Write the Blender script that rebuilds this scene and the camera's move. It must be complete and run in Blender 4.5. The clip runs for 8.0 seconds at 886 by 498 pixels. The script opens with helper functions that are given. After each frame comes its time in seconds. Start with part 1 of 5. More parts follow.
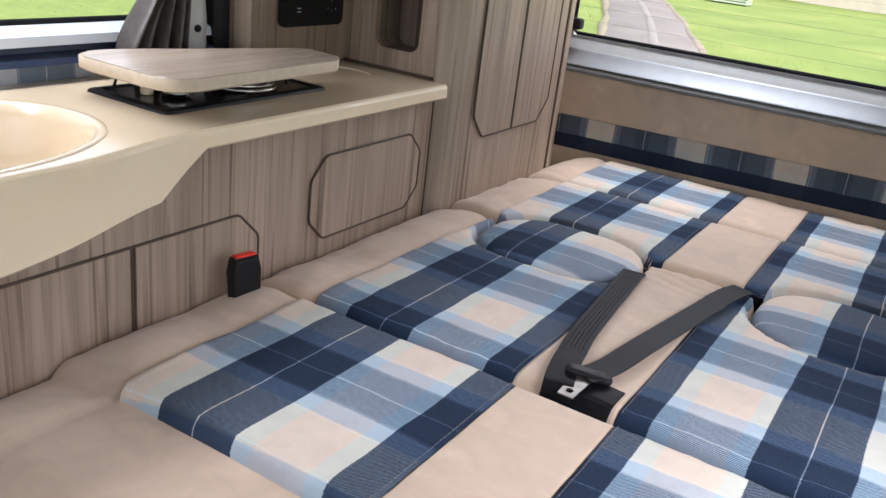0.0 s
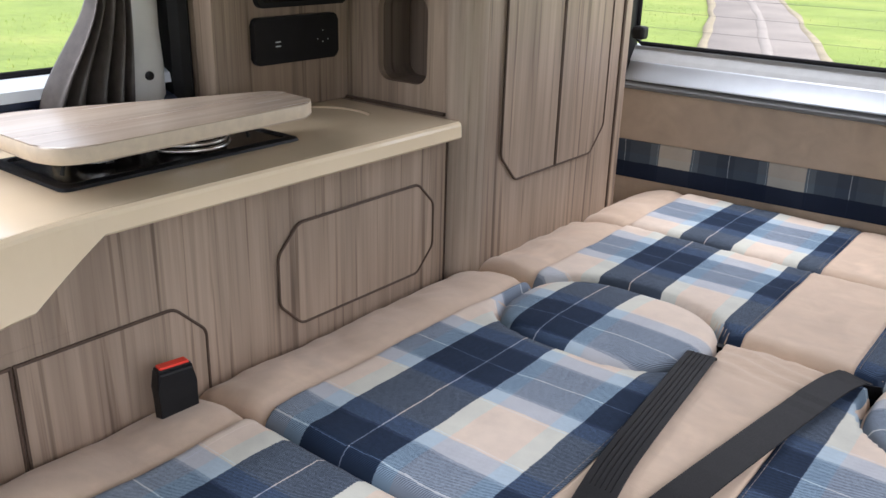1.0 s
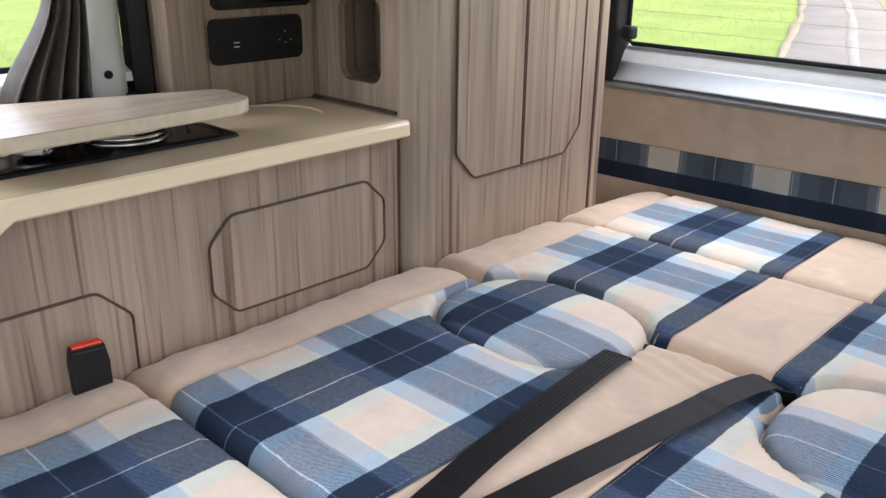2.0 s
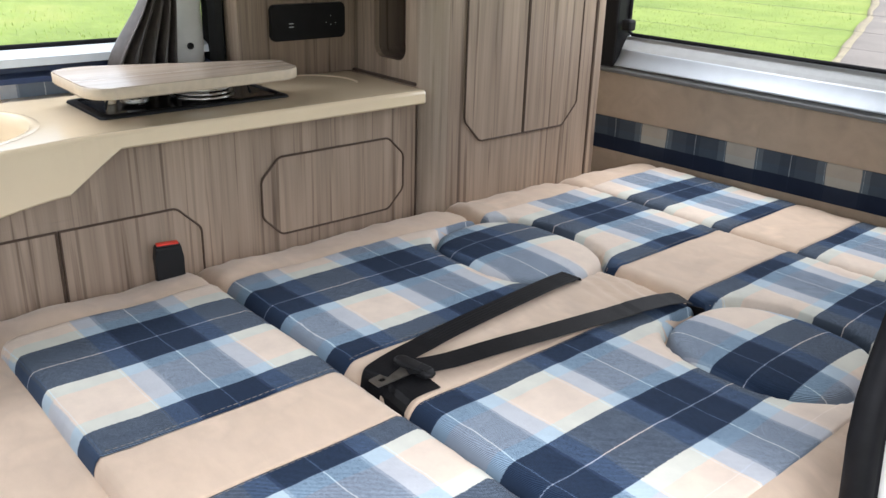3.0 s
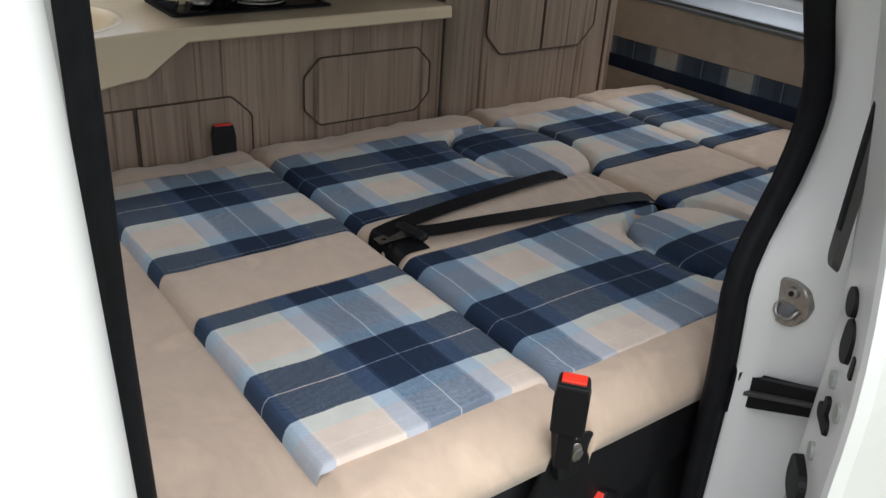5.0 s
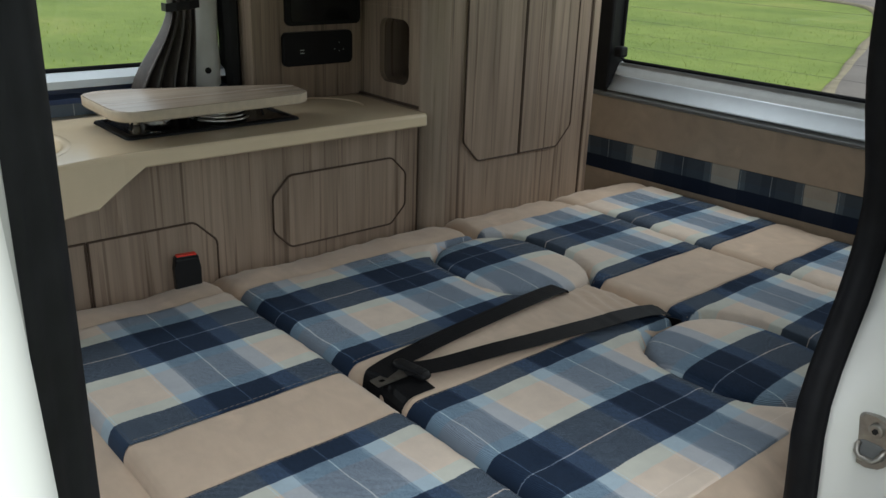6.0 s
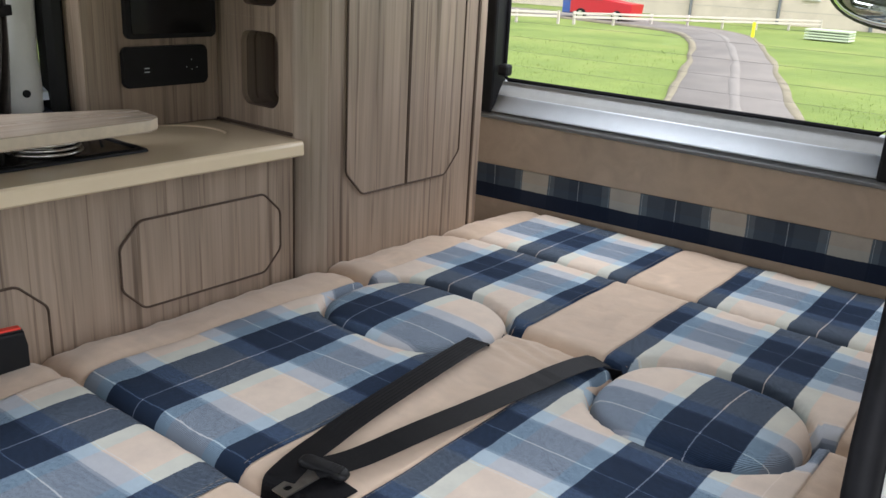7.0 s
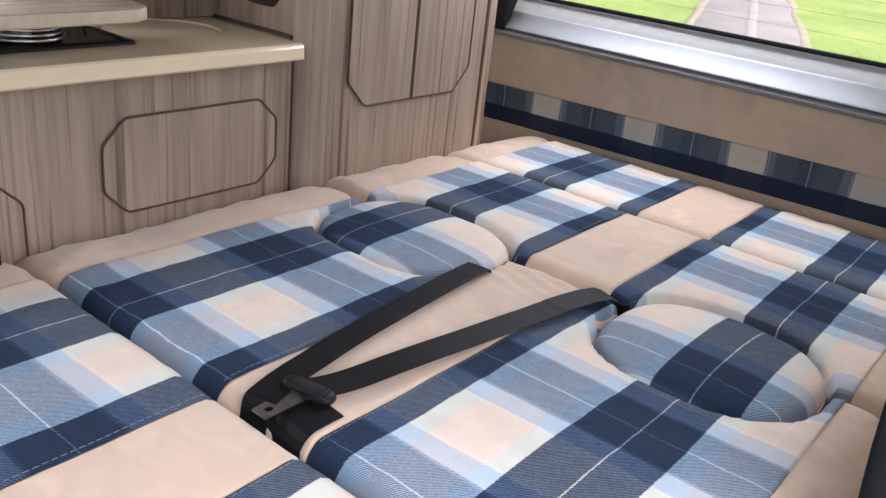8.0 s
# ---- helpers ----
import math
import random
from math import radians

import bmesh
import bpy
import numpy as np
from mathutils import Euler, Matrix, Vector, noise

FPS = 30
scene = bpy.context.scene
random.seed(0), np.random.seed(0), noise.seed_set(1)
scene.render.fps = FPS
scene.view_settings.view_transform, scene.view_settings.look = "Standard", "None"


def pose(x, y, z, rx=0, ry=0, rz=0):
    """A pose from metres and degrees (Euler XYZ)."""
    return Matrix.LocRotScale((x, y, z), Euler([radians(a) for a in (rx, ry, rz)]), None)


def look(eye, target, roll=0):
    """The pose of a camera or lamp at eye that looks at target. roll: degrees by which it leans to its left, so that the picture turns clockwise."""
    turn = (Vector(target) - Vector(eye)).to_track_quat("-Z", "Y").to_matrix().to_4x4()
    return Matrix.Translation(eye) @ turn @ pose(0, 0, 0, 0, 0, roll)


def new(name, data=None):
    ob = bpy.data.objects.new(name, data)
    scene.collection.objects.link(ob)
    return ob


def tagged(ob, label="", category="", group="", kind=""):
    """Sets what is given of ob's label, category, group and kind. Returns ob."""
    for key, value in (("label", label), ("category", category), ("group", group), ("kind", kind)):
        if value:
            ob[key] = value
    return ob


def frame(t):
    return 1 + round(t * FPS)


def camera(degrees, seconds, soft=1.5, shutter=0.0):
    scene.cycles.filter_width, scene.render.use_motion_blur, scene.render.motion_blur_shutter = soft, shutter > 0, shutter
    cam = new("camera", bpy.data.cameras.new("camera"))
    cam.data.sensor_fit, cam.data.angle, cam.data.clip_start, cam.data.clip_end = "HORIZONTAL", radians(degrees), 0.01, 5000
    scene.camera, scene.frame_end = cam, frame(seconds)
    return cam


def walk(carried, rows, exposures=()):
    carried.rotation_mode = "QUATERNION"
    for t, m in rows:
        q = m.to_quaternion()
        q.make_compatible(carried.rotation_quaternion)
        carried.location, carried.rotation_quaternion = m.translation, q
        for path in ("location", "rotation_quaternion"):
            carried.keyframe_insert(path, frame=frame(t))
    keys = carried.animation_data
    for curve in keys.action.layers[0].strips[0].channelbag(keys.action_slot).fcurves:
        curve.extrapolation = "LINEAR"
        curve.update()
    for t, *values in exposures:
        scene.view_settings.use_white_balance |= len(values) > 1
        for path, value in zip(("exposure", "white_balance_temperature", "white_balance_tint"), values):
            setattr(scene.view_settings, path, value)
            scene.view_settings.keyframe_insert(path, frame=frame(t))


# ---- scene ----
cam = camera(54.9, 8.0)
PATH = [
    (0, (-0.012, 0.022, 1.506), (-0.937, 1.639, 0.778), 6.9),
    (0.5, (-0.081, 0.219, 1.5), (-1.111, 1.767, 0.764), 4.0),
    (1, (-0.067, 0.456, 1.486), (-1.22, 1.928, 0.775), 1.6),
    (1.5, (0.002, 0.542, 1.495), (-1.259, 1.922, 0.787), 1.0),
    (2, (0.158, 0.61, 1.49), (-1.148, 1.949, 0.781), 0.6),
    (2.2, (0.243, 0.579, 1.495), (-1.091, 1.893, 0.792), 0.3),
    (3.3, (0.632, 0.372, 1.549), (-0.789, 1.576, 0.819), 1.9),
    (3.5, (0.688, 0.348, 1.556), (-0.75, 1.543, 0.847), 2.0),
    (4, (0.802, 0.334, 1.559), (-0.656, 1.516, 0.868), 3.2),
    (4.2, (0.832, 0.326, 1.562), (-0.625, 1.483, 0.827), 3.3),
    (5.3, (0.866, 0.302, 1.61), (-0.541, 1.381, 0.685), 4.0),
    (5.5, (0.84, 0.309, 1.603), (-0.593, 1.413, 0.75), 3.7),
    (6, (0.646, 0.347, 1.586), (-0.766, 1.574, 0.881), 2.1),
    (6.5, (0.454, 0.387, 1.55), (-0.827, 1.78, 0.903), 0.9),
    (7, (0.35, 0.473, 1.521), (-0.814, 1.971, 0.887), 3.1),
    (7.5, (0.297, 0.512, 1.499), (-0.828, 2.029, 0.842), 5.3),
    (8, (0.294, 0.536, 1.47), (-0.82, 1.999, 0.683), 6.5),
]
LIGHTING = [(t, stops, 6250, tint) for t, stops, tint in ((0, 1.94, 16), (0.6, 1.88, 16), (1.5, 2.26, 17), (2.2, 2.24, 14), (3.5, 1.90, 12), (4.2, 1.54, 12), (5.3, 0.56, 11), (5.7, 0.52, 10), (6.0, 0.74, 4), (6.5, 1.22, 9), (7.0, 1.72, 12), (7.5, 2.03, 17), (8.0, 2.14, 19))]
walk(cam, [(t, look(eye, target, roll)) for t, eye, target, roll in PATH], LIGHTING)


# ---- world and light ----
world = bpy.data.worlds.new("sky")
scene.world = world
world.use_nodes = True
wn = world.node_tree
sky = wn.nodes.new("ShaderNodeTexSky")
sky.sky_type, sky.sun_disc = "NISHITA", False
sky.sun_elevation, sky.sun_rotation = radians(60), radians(104)
sky.air_density, sky.dust_density, sky.ozone_density = 1.0, 0.3, 1.0
veil = wn.nodes.new("ShaderNodeHueSaturation")
veil.inputs["Saturation"].default_value = 0.35
wn.links.new(sky.outputs[0], veil.inputs["Color"])
wn.links.new(veil.outputs[0], wn.nodes["Background"].inputs[0])
wn.nodes["Background"].inputs[1].default_value = 0.10
sun = new("sun", bpy.data.lights.new("sun", "SUN"))
sun.data.energy, sun.data.angle, sun.data.color = 2.4, radians(84), (1.0, 0.98, 0.955)
sun.matrix_world = look((6.6, -1.6, 11.8), (0, 0, 0))


def window_light(name, at, towards, wide, high, watts):
    """Sky light coming in through a window, from a lamp in its opening."""
    lamp = new(name, bpy.data.lights.new(name, "AREA"))
    lamp.data.shape, lamp.data.size, lamp.data.size_y, lamp.data.energy = "RECTANGLE", wide, high, watts
    lamp.data.color = (0.97, 0.985, 1.0)
    lamp.matrix_world = look(at, towards)
    return lamp


window_light("windscreen_light", (-0.61, -1.49, 1.475), (-0.61, 1.0, 0.40), 1.55, 0.62, 0.08)
window_light("cab_window_light", (-1.455, -0.56, 1.475), (0.0, -0.3, 1.40), 0.84, 0.50, 0.05)
window_light("side_window_light", (-1.450, 0.68, 1.640), (-0.75, 0.80, 0.85), 1.25, 0.12, 2.2)
window_light("rear_window_light", (-0.58, 2.600, 1.660), (-0.50, 1.80, 0.62), 1.0, 0.10, 2.3)


# ---- materials ----
class Nodes:
    """A principled material with short helpers."""

    def __init__(self, name, colour=(0.5, 0.5, 0.5), rough=0.5, metal=0.0):
        self.m = bpy.data.materials.new(name)
        self.m.use_nodes = True
        self.t = self.m.node_tree
        self.b = self.t.nodes["Principled BSDF"]
        self.b.inputs["Base Color"].default_value = (*colour, 1)
        self.b.inputs["Roughness"].default_value = rough
        self.b.inputs["Metallic"].default_value = metal
        self.co = self.node("ShaderNodeTexCoord").outputs["Object"]

    def node(self, kind, **kw):
        n = self.t.nodes.new(kind)
        for k, v in kw.items():
            n.inputs[k].default_value = v
        return n

    def link(self, a, b):
        self.t.links.new(a, b)

    def scaled(self, s):
        n = self.node("ShaderNodeMapping")
        n.inputs["Scale"].default_value = s
        self.link(self.co, n.inputs[0])
        return n.outputs[0]

    def noise(self, s, detail=4.0, rough=0.6, distort=0.0):
        n = self.node("ShaderNodeTexNoise", Scale=1.0, Detail=detail, Roughness=rough, Distortion=distort)
        self.link(self.scaled(s if isinstance(s, tuple) else (s, s, s)), n.inputs["Vector"])
        return n.outputs[0]

    def ramp(self, fac, stops, mode="LINEAR"):
        n = self.t.nodes.new("ShaderNodeValToRGB")
        r = n.color_ramp
        r.interpolation = mode
        while len(r.elements) < len(stops):
            r.elements.new(0.5)
        for e, (p, c) in zip(r.elements, stops):
            e.position, e.color = p, (*c, 1)
        self.link(fac, n.inputs[0])
        return n.outputs[0]

    def mix(self, a, b, fac, blend="MIX"):
        n = self.t.nodes.new("ShaderNodeMix")
        n.data_type, n.blend_type = "RGBA", blend
        for v, i in ((fac, 0), (a, 6), (b, 7)):
            if isinstance(v, (int, float)):
                n.inputs[i].default_value = v
            elif isinstance(v, tuple):
                n.inputs[i].default_value = (*v, 1)
            else:
                self.link(v, n.inputs[i])
        return n.outputs[2]

    def maths(self, op, a, b=0.0):
        n = self.t.nodes.new("ShaderNodeMath")
        n.operation = op
        for v, i in ((a, 0), (b, 1)):
            if isinstance(v, (int, float)):
                n.inputs[i].default_value = v
            else:
                self.link(v, n.inputs[i])
        return n.outputs[0]

    def colour(self, c):
        self.link(c, self.b.inputs["Base Color"])

    def bump(self, h, strength=0.2, dist=0.002):
        n = self.node("ShaderNodeBump", Strength=strength, Distance=dist)
        self.link(h, n.inputs["Height"])
        self.link(n.outputs[0], self.b.inputs["Normal"])

    def roughness(self, fac, lo, hi):
        n = self.node("ShaderNodeMapRange")
        n.inputs[3].default_value, n.inputs[4].default_value = lo, hi
        self.link(fac, n.inputs[0])
        self.link(n.outputs[0], self.b.inputs["Roughness"])


def plain(name, c, rough=0.5, metal=0.0, vary=0.12, scale=35, bump=0.05, gloss=0.5, coat=0.0):
    n = Nodes(name, c, rough, metal)
    n.b.inputs["Specular IOR Level"].default_value = gloss
    n.b.inputs["Coat Weight"].default_value, n.b.inputs["Coat Roughness"].default_value = coat, 0.10
    a = n.noise(scale)
    lo, hi = [tuple(min(1, v * k) for v in c) for k in (1 - vary, 1 + vary)]
    n.colour(n.ramp(a, [(0.3, lo), (0.7, hi)]))
    n.roughness(n.noise(scale * 0.3), max(0.02, rough * 0.8), min(1, rough * 1.2))
    if bump:
        n.bump(n.noise(scale * 12), bump, 0.001)
    return n.m


def timber(name, grain="z", light=(0.360, 0.280, 0.218), dark=(0.098, 0.075, 0.058), rough=0.38, deep=1.0):
    """Pale grey-brown laminate with long streaks along one axis."""
    n = Nodes(name, rough=0.38)
    n.b.inputs["Specular IOR Level"].default_value = 0.35 if deep == 1.0 else 0.6

    def stretch(across, along):
        return tuple(along if a == grain else across for a in "xyz")

    broad = n.noise(stretch(15, 0.45), 3, 0.55, 0.6)
    fine = n.noise(stretch(46, 0.9), 4, 0.6, 0.4)
    hair = n.noise(stretch(260, 5), 3, 0.6)
    mid = tuple(a * 0.62 + b * 0.38 for a, b in zip(light, dark))
    base = n.ramp(broad, [(0.30, mid), (0.43, light), (0.52, tuple(v * 0.80 for v in light)), (0.58, tuple(v * 1.06 for v in light)), (0.70, mid)])
    streak = n.ramp(fine, [(0.33, (0.34, 0.31, 0.29)), (0.42, (0.93, 0.92, 0.91)), (0.50, (1, 1, 1)), (0.60, (1.0, 0.99, 0.98)), (0.66, (0.60, 0.57, 0.55))])
    c = n.mix(base, streak, 0.85 * deep, "MULTIPLY")
    patch = n.noise(stretch(5.5, 0.9), 2, 0.5, 0.4)
    c = n.mix(c, n.ramp(patch, [(0.35, (0.84, 0.79, 0.76)), (0.5, (1.0, 0.98, 0.96)), (0.65, (1.12, 1.10, 1.08))]), 0.8, "MULTIPLY")
    c = n.mix(c, n.ramp(hair, [(0.32, (0.66, 0.64, 0.62)), (0.52, (1, 1, 1))]), 0.32 * deep, "MULTIPLY")
    n.colour(c)
    n.roughness(fine, rough * 0.85, rough * 1.3)
    n.bump(hair, 0.12, 0.0006)
    return n.m


def suede(name, c=(0.64, 0.492, 0.372)):
    n = Nodes(name, rough=0.9)
    a = n.ramp(n.noise(7, 3, 0.5, 0.6), [(0.28, tuple(v * 0.85 for v in c)), (0.46, c), (0.56, tuple(v * 0.94 for v in c)), (0.70, tuple(v * 1.12 for v in c))])
    b = n.ramp(n.noise((30, 60, 40), 3), [(0.35, (0.93, 0.92, 0.91)), (0.65, (1, 1, 1))])
    n.colour(n.mix(a, b, 0.6, "MULTIPLY"))
    n.b.inputs["Sheen Weight"].default_value = 0.25
    n.b.inputs["Sheen Roughness"].default_value = 0.5
    n.bump(n.mix(n.noise(700, 2), n.noise((28, 55, 40), 3, 0.6, 0.8), 0.65), 0.35, 0.004)
    return n.m


WHITE = (0.92, 0.95, 1.0)


def stripes(n, coord, bands, lines):
    """Colour bands (from, colour) across one axis, each with a crisp woven edge, and thin threads on top."""
    c = bands[0][1]
    for (_, before), (p, after) in zip(bands, bands[1:]):
        if before == after:
            continue
        m = n.node("ShaderNodeMapRange")
        m.inputs[1].default_value, m.inputs[2].default_value = p - 0.0007, p + 0.0007
        n.link(coord, m.inputs[0])
        c = n.mix(c, after, m.outputs[0])
    for at, width in lines:
        d = n.maths("ABSOLUTE", n.maths("SUBTRACT", coord, at))
        c = n.mix(c, WHITE, n.maths("MULTIPLY", n.maths("LESS_THAN", d, width / 2), 0.6))
    return c


# warp and weft of the checked cloth
NAVY = (0.060, 0.092, 0.148)
PALE = (0.79, 0.79, 0.78)
ICE = (0.69, 0.82, 0.865)
CREAM = (0.93, 0.79, 0.68)
LILAC = (0.62, 0.65, 0.715)
DENIM = (0.220, 0.266, 0.340)
SLATE = (0.330, 0.370, 0.455)


def weft():
    """The cross bands of one repeat: a grey-blue band round the pale thread, then lilac, then cream."""
    return [(0.0, CREAM)] + [(REPEAT / 2 + d, c) for d, c in ((-0.094, LILAC), (-0.060, SLATE), (-0.055, DENIM), (0.055, SLATE), (0.060, LILAC), (0.094, CREAM))]


REPEAT = 0.300


def warp(broad, narrow, narrow_end, broad_right):
    """The long bands of one cushion: a broad navy band, the two narrow ones beside the plain centre, and the second broad one."""
    (a, b), (c, d) = broad, broad_right
    return [(-1.0, PALE), (a - 0.032, ICE), (a, NAVY), (b, ICE), (b + 0.030, PALE), (narrow - 0.030, ICE), (narrow, NAVY), (-0.40, NAVY),
            (narrow_end, ICE), (narrow_end + 0.030, PALE), (c - 0.028, ICE), (c, NAVY), (d, ICE), (d + 0.032, PALE)]


def plaid(name, warp_axis, warp_bands, warp_lines, weft_axis, thread, twill=1.0, repeat=0.300, bands=None, shear=0.0, solid=0.0):
    n = Nodes(name, rough=0.95)
    sep = n.node("ShaderNodeSeparateXYZ")
    # a slightly wandering weave
    w = n.node("ShaderNodeTexNoise", Scale=6.0, Detail=2.0)
    n.link(n.co, w.inputs["Vector"])
    off = n.node("ShaderNodeVectorMath")
    off.operation = "MULTIPLY_ADD"
    n.link(w.outputs["Color"], off.inputs[0])
    off.inputs[1].default_value = (0.012, 0.012, 0.012)
    n.link(n.co, off.inputs[2])
    sub = n.node("ShaderNodeVectorMath")
    sub.operation = "SUBTRACT"
    n.link(off.outputs[0], sub.inputs[0])
    sub.inputs[1].default_value = (0.0075, 0.0075, 0.0075)
    # single threads stand a little proud of each band's edge
    thr = n.node("ShaderNodeTexNoise", Scale=300.0, Detail=1.0)
    n.link(n.co, thr.inputs["Vector"])
    jag = n.node("ShaderNodeVectorMath")
    jag.operation = "MULTIPLY_ADD"
    n.link(thr.outputs["Color"], jag.inputs[0])
    jag.inputs[1].default_value = (0.003, 0.003, 0.003)
    n.link(sub.outputs[0], jag.inputs[2])
    n.link(jag.outputs[0], sep.inputs[0])
    ax = dict(x=0, y=1, z=2)
    a = stripes(n, sep.outputs[ax[warp_axis]], warp_bands, warp_lines)
    k = n.maths("MODULO", n.maths("ADD", n.maths("MULTIPLY", n.maths("SUBTRACT", n.maths("SUBTRACT", sep.outputs[ax[weft_axis]], n.maths("MULTIPLY", sep.outputs[ax[warp_axis]], shear)), thread), REPEAT / repeat), REPEAT * 10.5), REPEAT)
    b = stripes(n, k, bands or weft(), [(REPEAT / 2, 0.0021), (REPEAT / 2 - 0.098, 0.0014), (REPEAT / 2 + 0.098, 0.0014)])
    c = n.mix(a, b, 1.0, "MULTIPLY")
    if solid:
        # a close-woven border along the lower edge
        c = n.mix(c, (0.018, 0.026, 0.050), n.maths("MULTIPLY", n.maths("LESS_THAN", sep.outputs[ax[warp_axis]], solid), 0.85))
    # twill: diagonal ribs, lighter flecks on dark threads
    wave = n.node("ShaderNodeTexWave", Scale=1.0, Distortion=0.5, Detail=1.0)
    wave.bands_direction = "X"
    rot = n.node("ShaderNodeMapping")
    rot.inputs["Rotation"].default_value = (0, 0, radians(38))
    rot.inputs["Scale"].default_value = (118, 118, 118)
    n.link(n.co, rot.inputs[0])
    n.link(rot.outputs[0], wave.inputs[0])
    fleck = n.noise(210, 3, 0.75)
    f = n.mix(wave.outputs[0], fleck, 0.55)
    # dark cloth shows the crossing threads strongly, pale cloth hardly
    grey = n.node("ShaderNodeRGBToBW")
    n.link(c, grey.inputs[0])
    dark = n.maths("SUBTRACT", 1.0, n.maths("MINIMUM", n.maths("MULTIPLY", grey.outputs[0], 1.6), 0.95))
    tones = []
    for thread_colour in (a, b):
        g = n.node("ShaderNodeRGBToBW")
        n.link(thread_colour, g.inputs[0])
        tones.append(g.outputs[0])
    unlike = n.maths("ADD", 0.34, n.maths("MINIMUM", n.maths("ABSOLUTE", n.maths("SUBTRACT", *tones)), 0.70))
    # the ribs lie open on the flat cloth and close up where it turns over an edge
    up = n.node("ShaderNodeSeparateXYZ")
    n.link(n.node("ShaderNodeNewGeometry").outputs["Normal"], up.inputs[0])
    flat = n.node("ShaderNodeMapRange")
    flat.inputs[1].default_value, flat.inputs[2].default_value = 0.60, 0.93
    n.link(up.outputs[2], flat.inputs[0])
    unlike = n.maths("MULTIPLY", unlike, flat.outputs[0])
    ribs = n.ramp(f, [(0.41, (0.15, 0.16, 0.19)), (0.49, (0.86, 0.87, 0.89)), (0.60, (2.85, 2.85, 2.80))])
    ribs = n.mix((1.0, 1.0, 1.0), ribs, n.maths("MULTIPLY", n.maths("MULTIPLY", dark, unlike), twill))
    c = n.mix(c, ribs, 1.0, "MULTIPLY")
    blotch = n.ramp(n.noise(16, 4, 0.65), [(0.30, (0.90, 0.90, 0.91)), (0.65, (1.04, 1.04, 1.03))])
    c = n.mix(c, blotch, 0.9, "MULTIPLY")
    n.colour(c)
    n.b.inputs["Sheen Weight"].default_value = 0.02
    n.b.inputs["Specular IOR Level"].default_value = 0.15
    n.bump(n.noise(380, 3), 0.22, 0.0012)
    return n.m


M_PLAID_SEAT = plaid("checked cloth of the seat", "x", warp((-0.812, -0.676), -0.527, -0.253, (-0.106, 0.020)), [(-0.745, 0.0020), (-0.045, 0.0020), (-0.872, 0.0014), (0.088, 0.0014)], "y", 0.928, shear=0.025)
M_PLAID_BACK = plaid("checked cloth of the backrest", "x", warp((-0.818, -0.685), -0.537, -0.262, (-0.117, 0.014)), [(-0.742, 0.0020), (-0.050, 0.0020), (0.090, 0.0014)], "y", 1.144, repeat=0.307, shear=0.018)
M_PLAID_REST = plaid("checked cloth of the headrests", "x", warp((-0.803, -0.680), -0.430, -0.310, (-0.104, 0.026)), [(-0.744, 0.0020), (-0.041, 0.0020)], "y", 1.648)
M_PLAID_MID = plaid("checked cloth of the middle cushion", "x", warp((-0.781, -0.655), -0.514, -0.243, (-0.088, 0.029)), [(-0.720, 0.0020), (-0.030, 0.0020)], "y", 2.043)
M_PLAID_END = plaid("checked cloth of the end cushion", "x", warp((-0.768, -0.650), -0.507, -0.243, (-0.086, 0.031)), [(-0.712, 0.0020), (-0.028, 0.0020)], "y", 2.389)
M_PLAID_GATE = plaid("checked cloth strip of the tailgate", "z", [(0.80, NAVY), (0.897, (0.45, 0.52, 0.55)), (0.922, (0.46, 0.49, 0.49))], [], "x", -0.803, 0.5, 0.2925,
                     [(0.0, CREAM), (0.046, (0.24, 0.27, 0.32)), (0.068, (0.145, 0.168, 0.215)), (0.118, (0.11, 0.13, 0.18)), (0.165, (0.145, 0.168, 0.215)), (0.226, (0.24, 0.27, 0.32)), (0.252, CREAM)], solid=0.8965)
M_PLAID_SIDE = plaid("checked cloth under the side window", "z", [(1.0, PALE), (1.165, ICE)], [], "y", 0.99, 0.5)

M_SUEDE = suede("beige suede cloth")
M_PANELCLOTH = suede("beige carpet cloth", (0.50, 0.395, 0.30))
M_WOOD = timber("grey-brown wood laminate")
M_WOOD_LID = timber("grey-brown wood laminate lid", "y", (0.52, 0.435, 0.35), (0.34, 0.275, 0.215), 0.24, 0.5)
M_LIDEDGE = plain("pale layered board edge", (0.60, 0.50, 0.38), 0.5, vary=0.08, scale=60)
M_EDGE = plain("brown edging strip", (0.085, 0.058, 0.043), 0.55, gloss=0.2)
M_CREAM = plain("cream moulded worktop", (0.84, 0.69, 0.485), 0.20, vary=0.03, scale=8, bump=0.01, coat=0.6)
M_BLACK = plain("black plastic", (0.009, 0.009, 0.010), 0.5, gloss=0.22)
M_GLOSSBLACK = plain("glossy black plastic", (0.006, 0.006, 0.007), 0.2, bump=0.0, gloss=0.3)
M_RUBBER = plain("black rubber", (0.009, 0.009, 0.011), 0.55, vary=0.25, gloss=0.14)
M_DARKCAVE = plain("black floor carpet", (0.012, 0.012, 0.013), 0.95)
M_RED = plain("red plastic", (0.75, 0.035, 0.015), 0.4)
M_STEEL = plain("bright steel", (0.60, 0.58, 0.55), 0.28, 1.0)
M_WHITE = plain("white body paint", (0.80, 0.79, 0.77), 0.25, vary=0.02, scale=5, bump=0.0)
M_TRIMWHITE = plain("pale plastic trim", (0.66, 0.66, 0.64), 0.45, vary=0.04)
M_SILVER = plain("silver-grey painted steel", (0.70, 0.76, 0.83), 0.38, 0.0, vary=0.05, scale=14, coat=0.5)
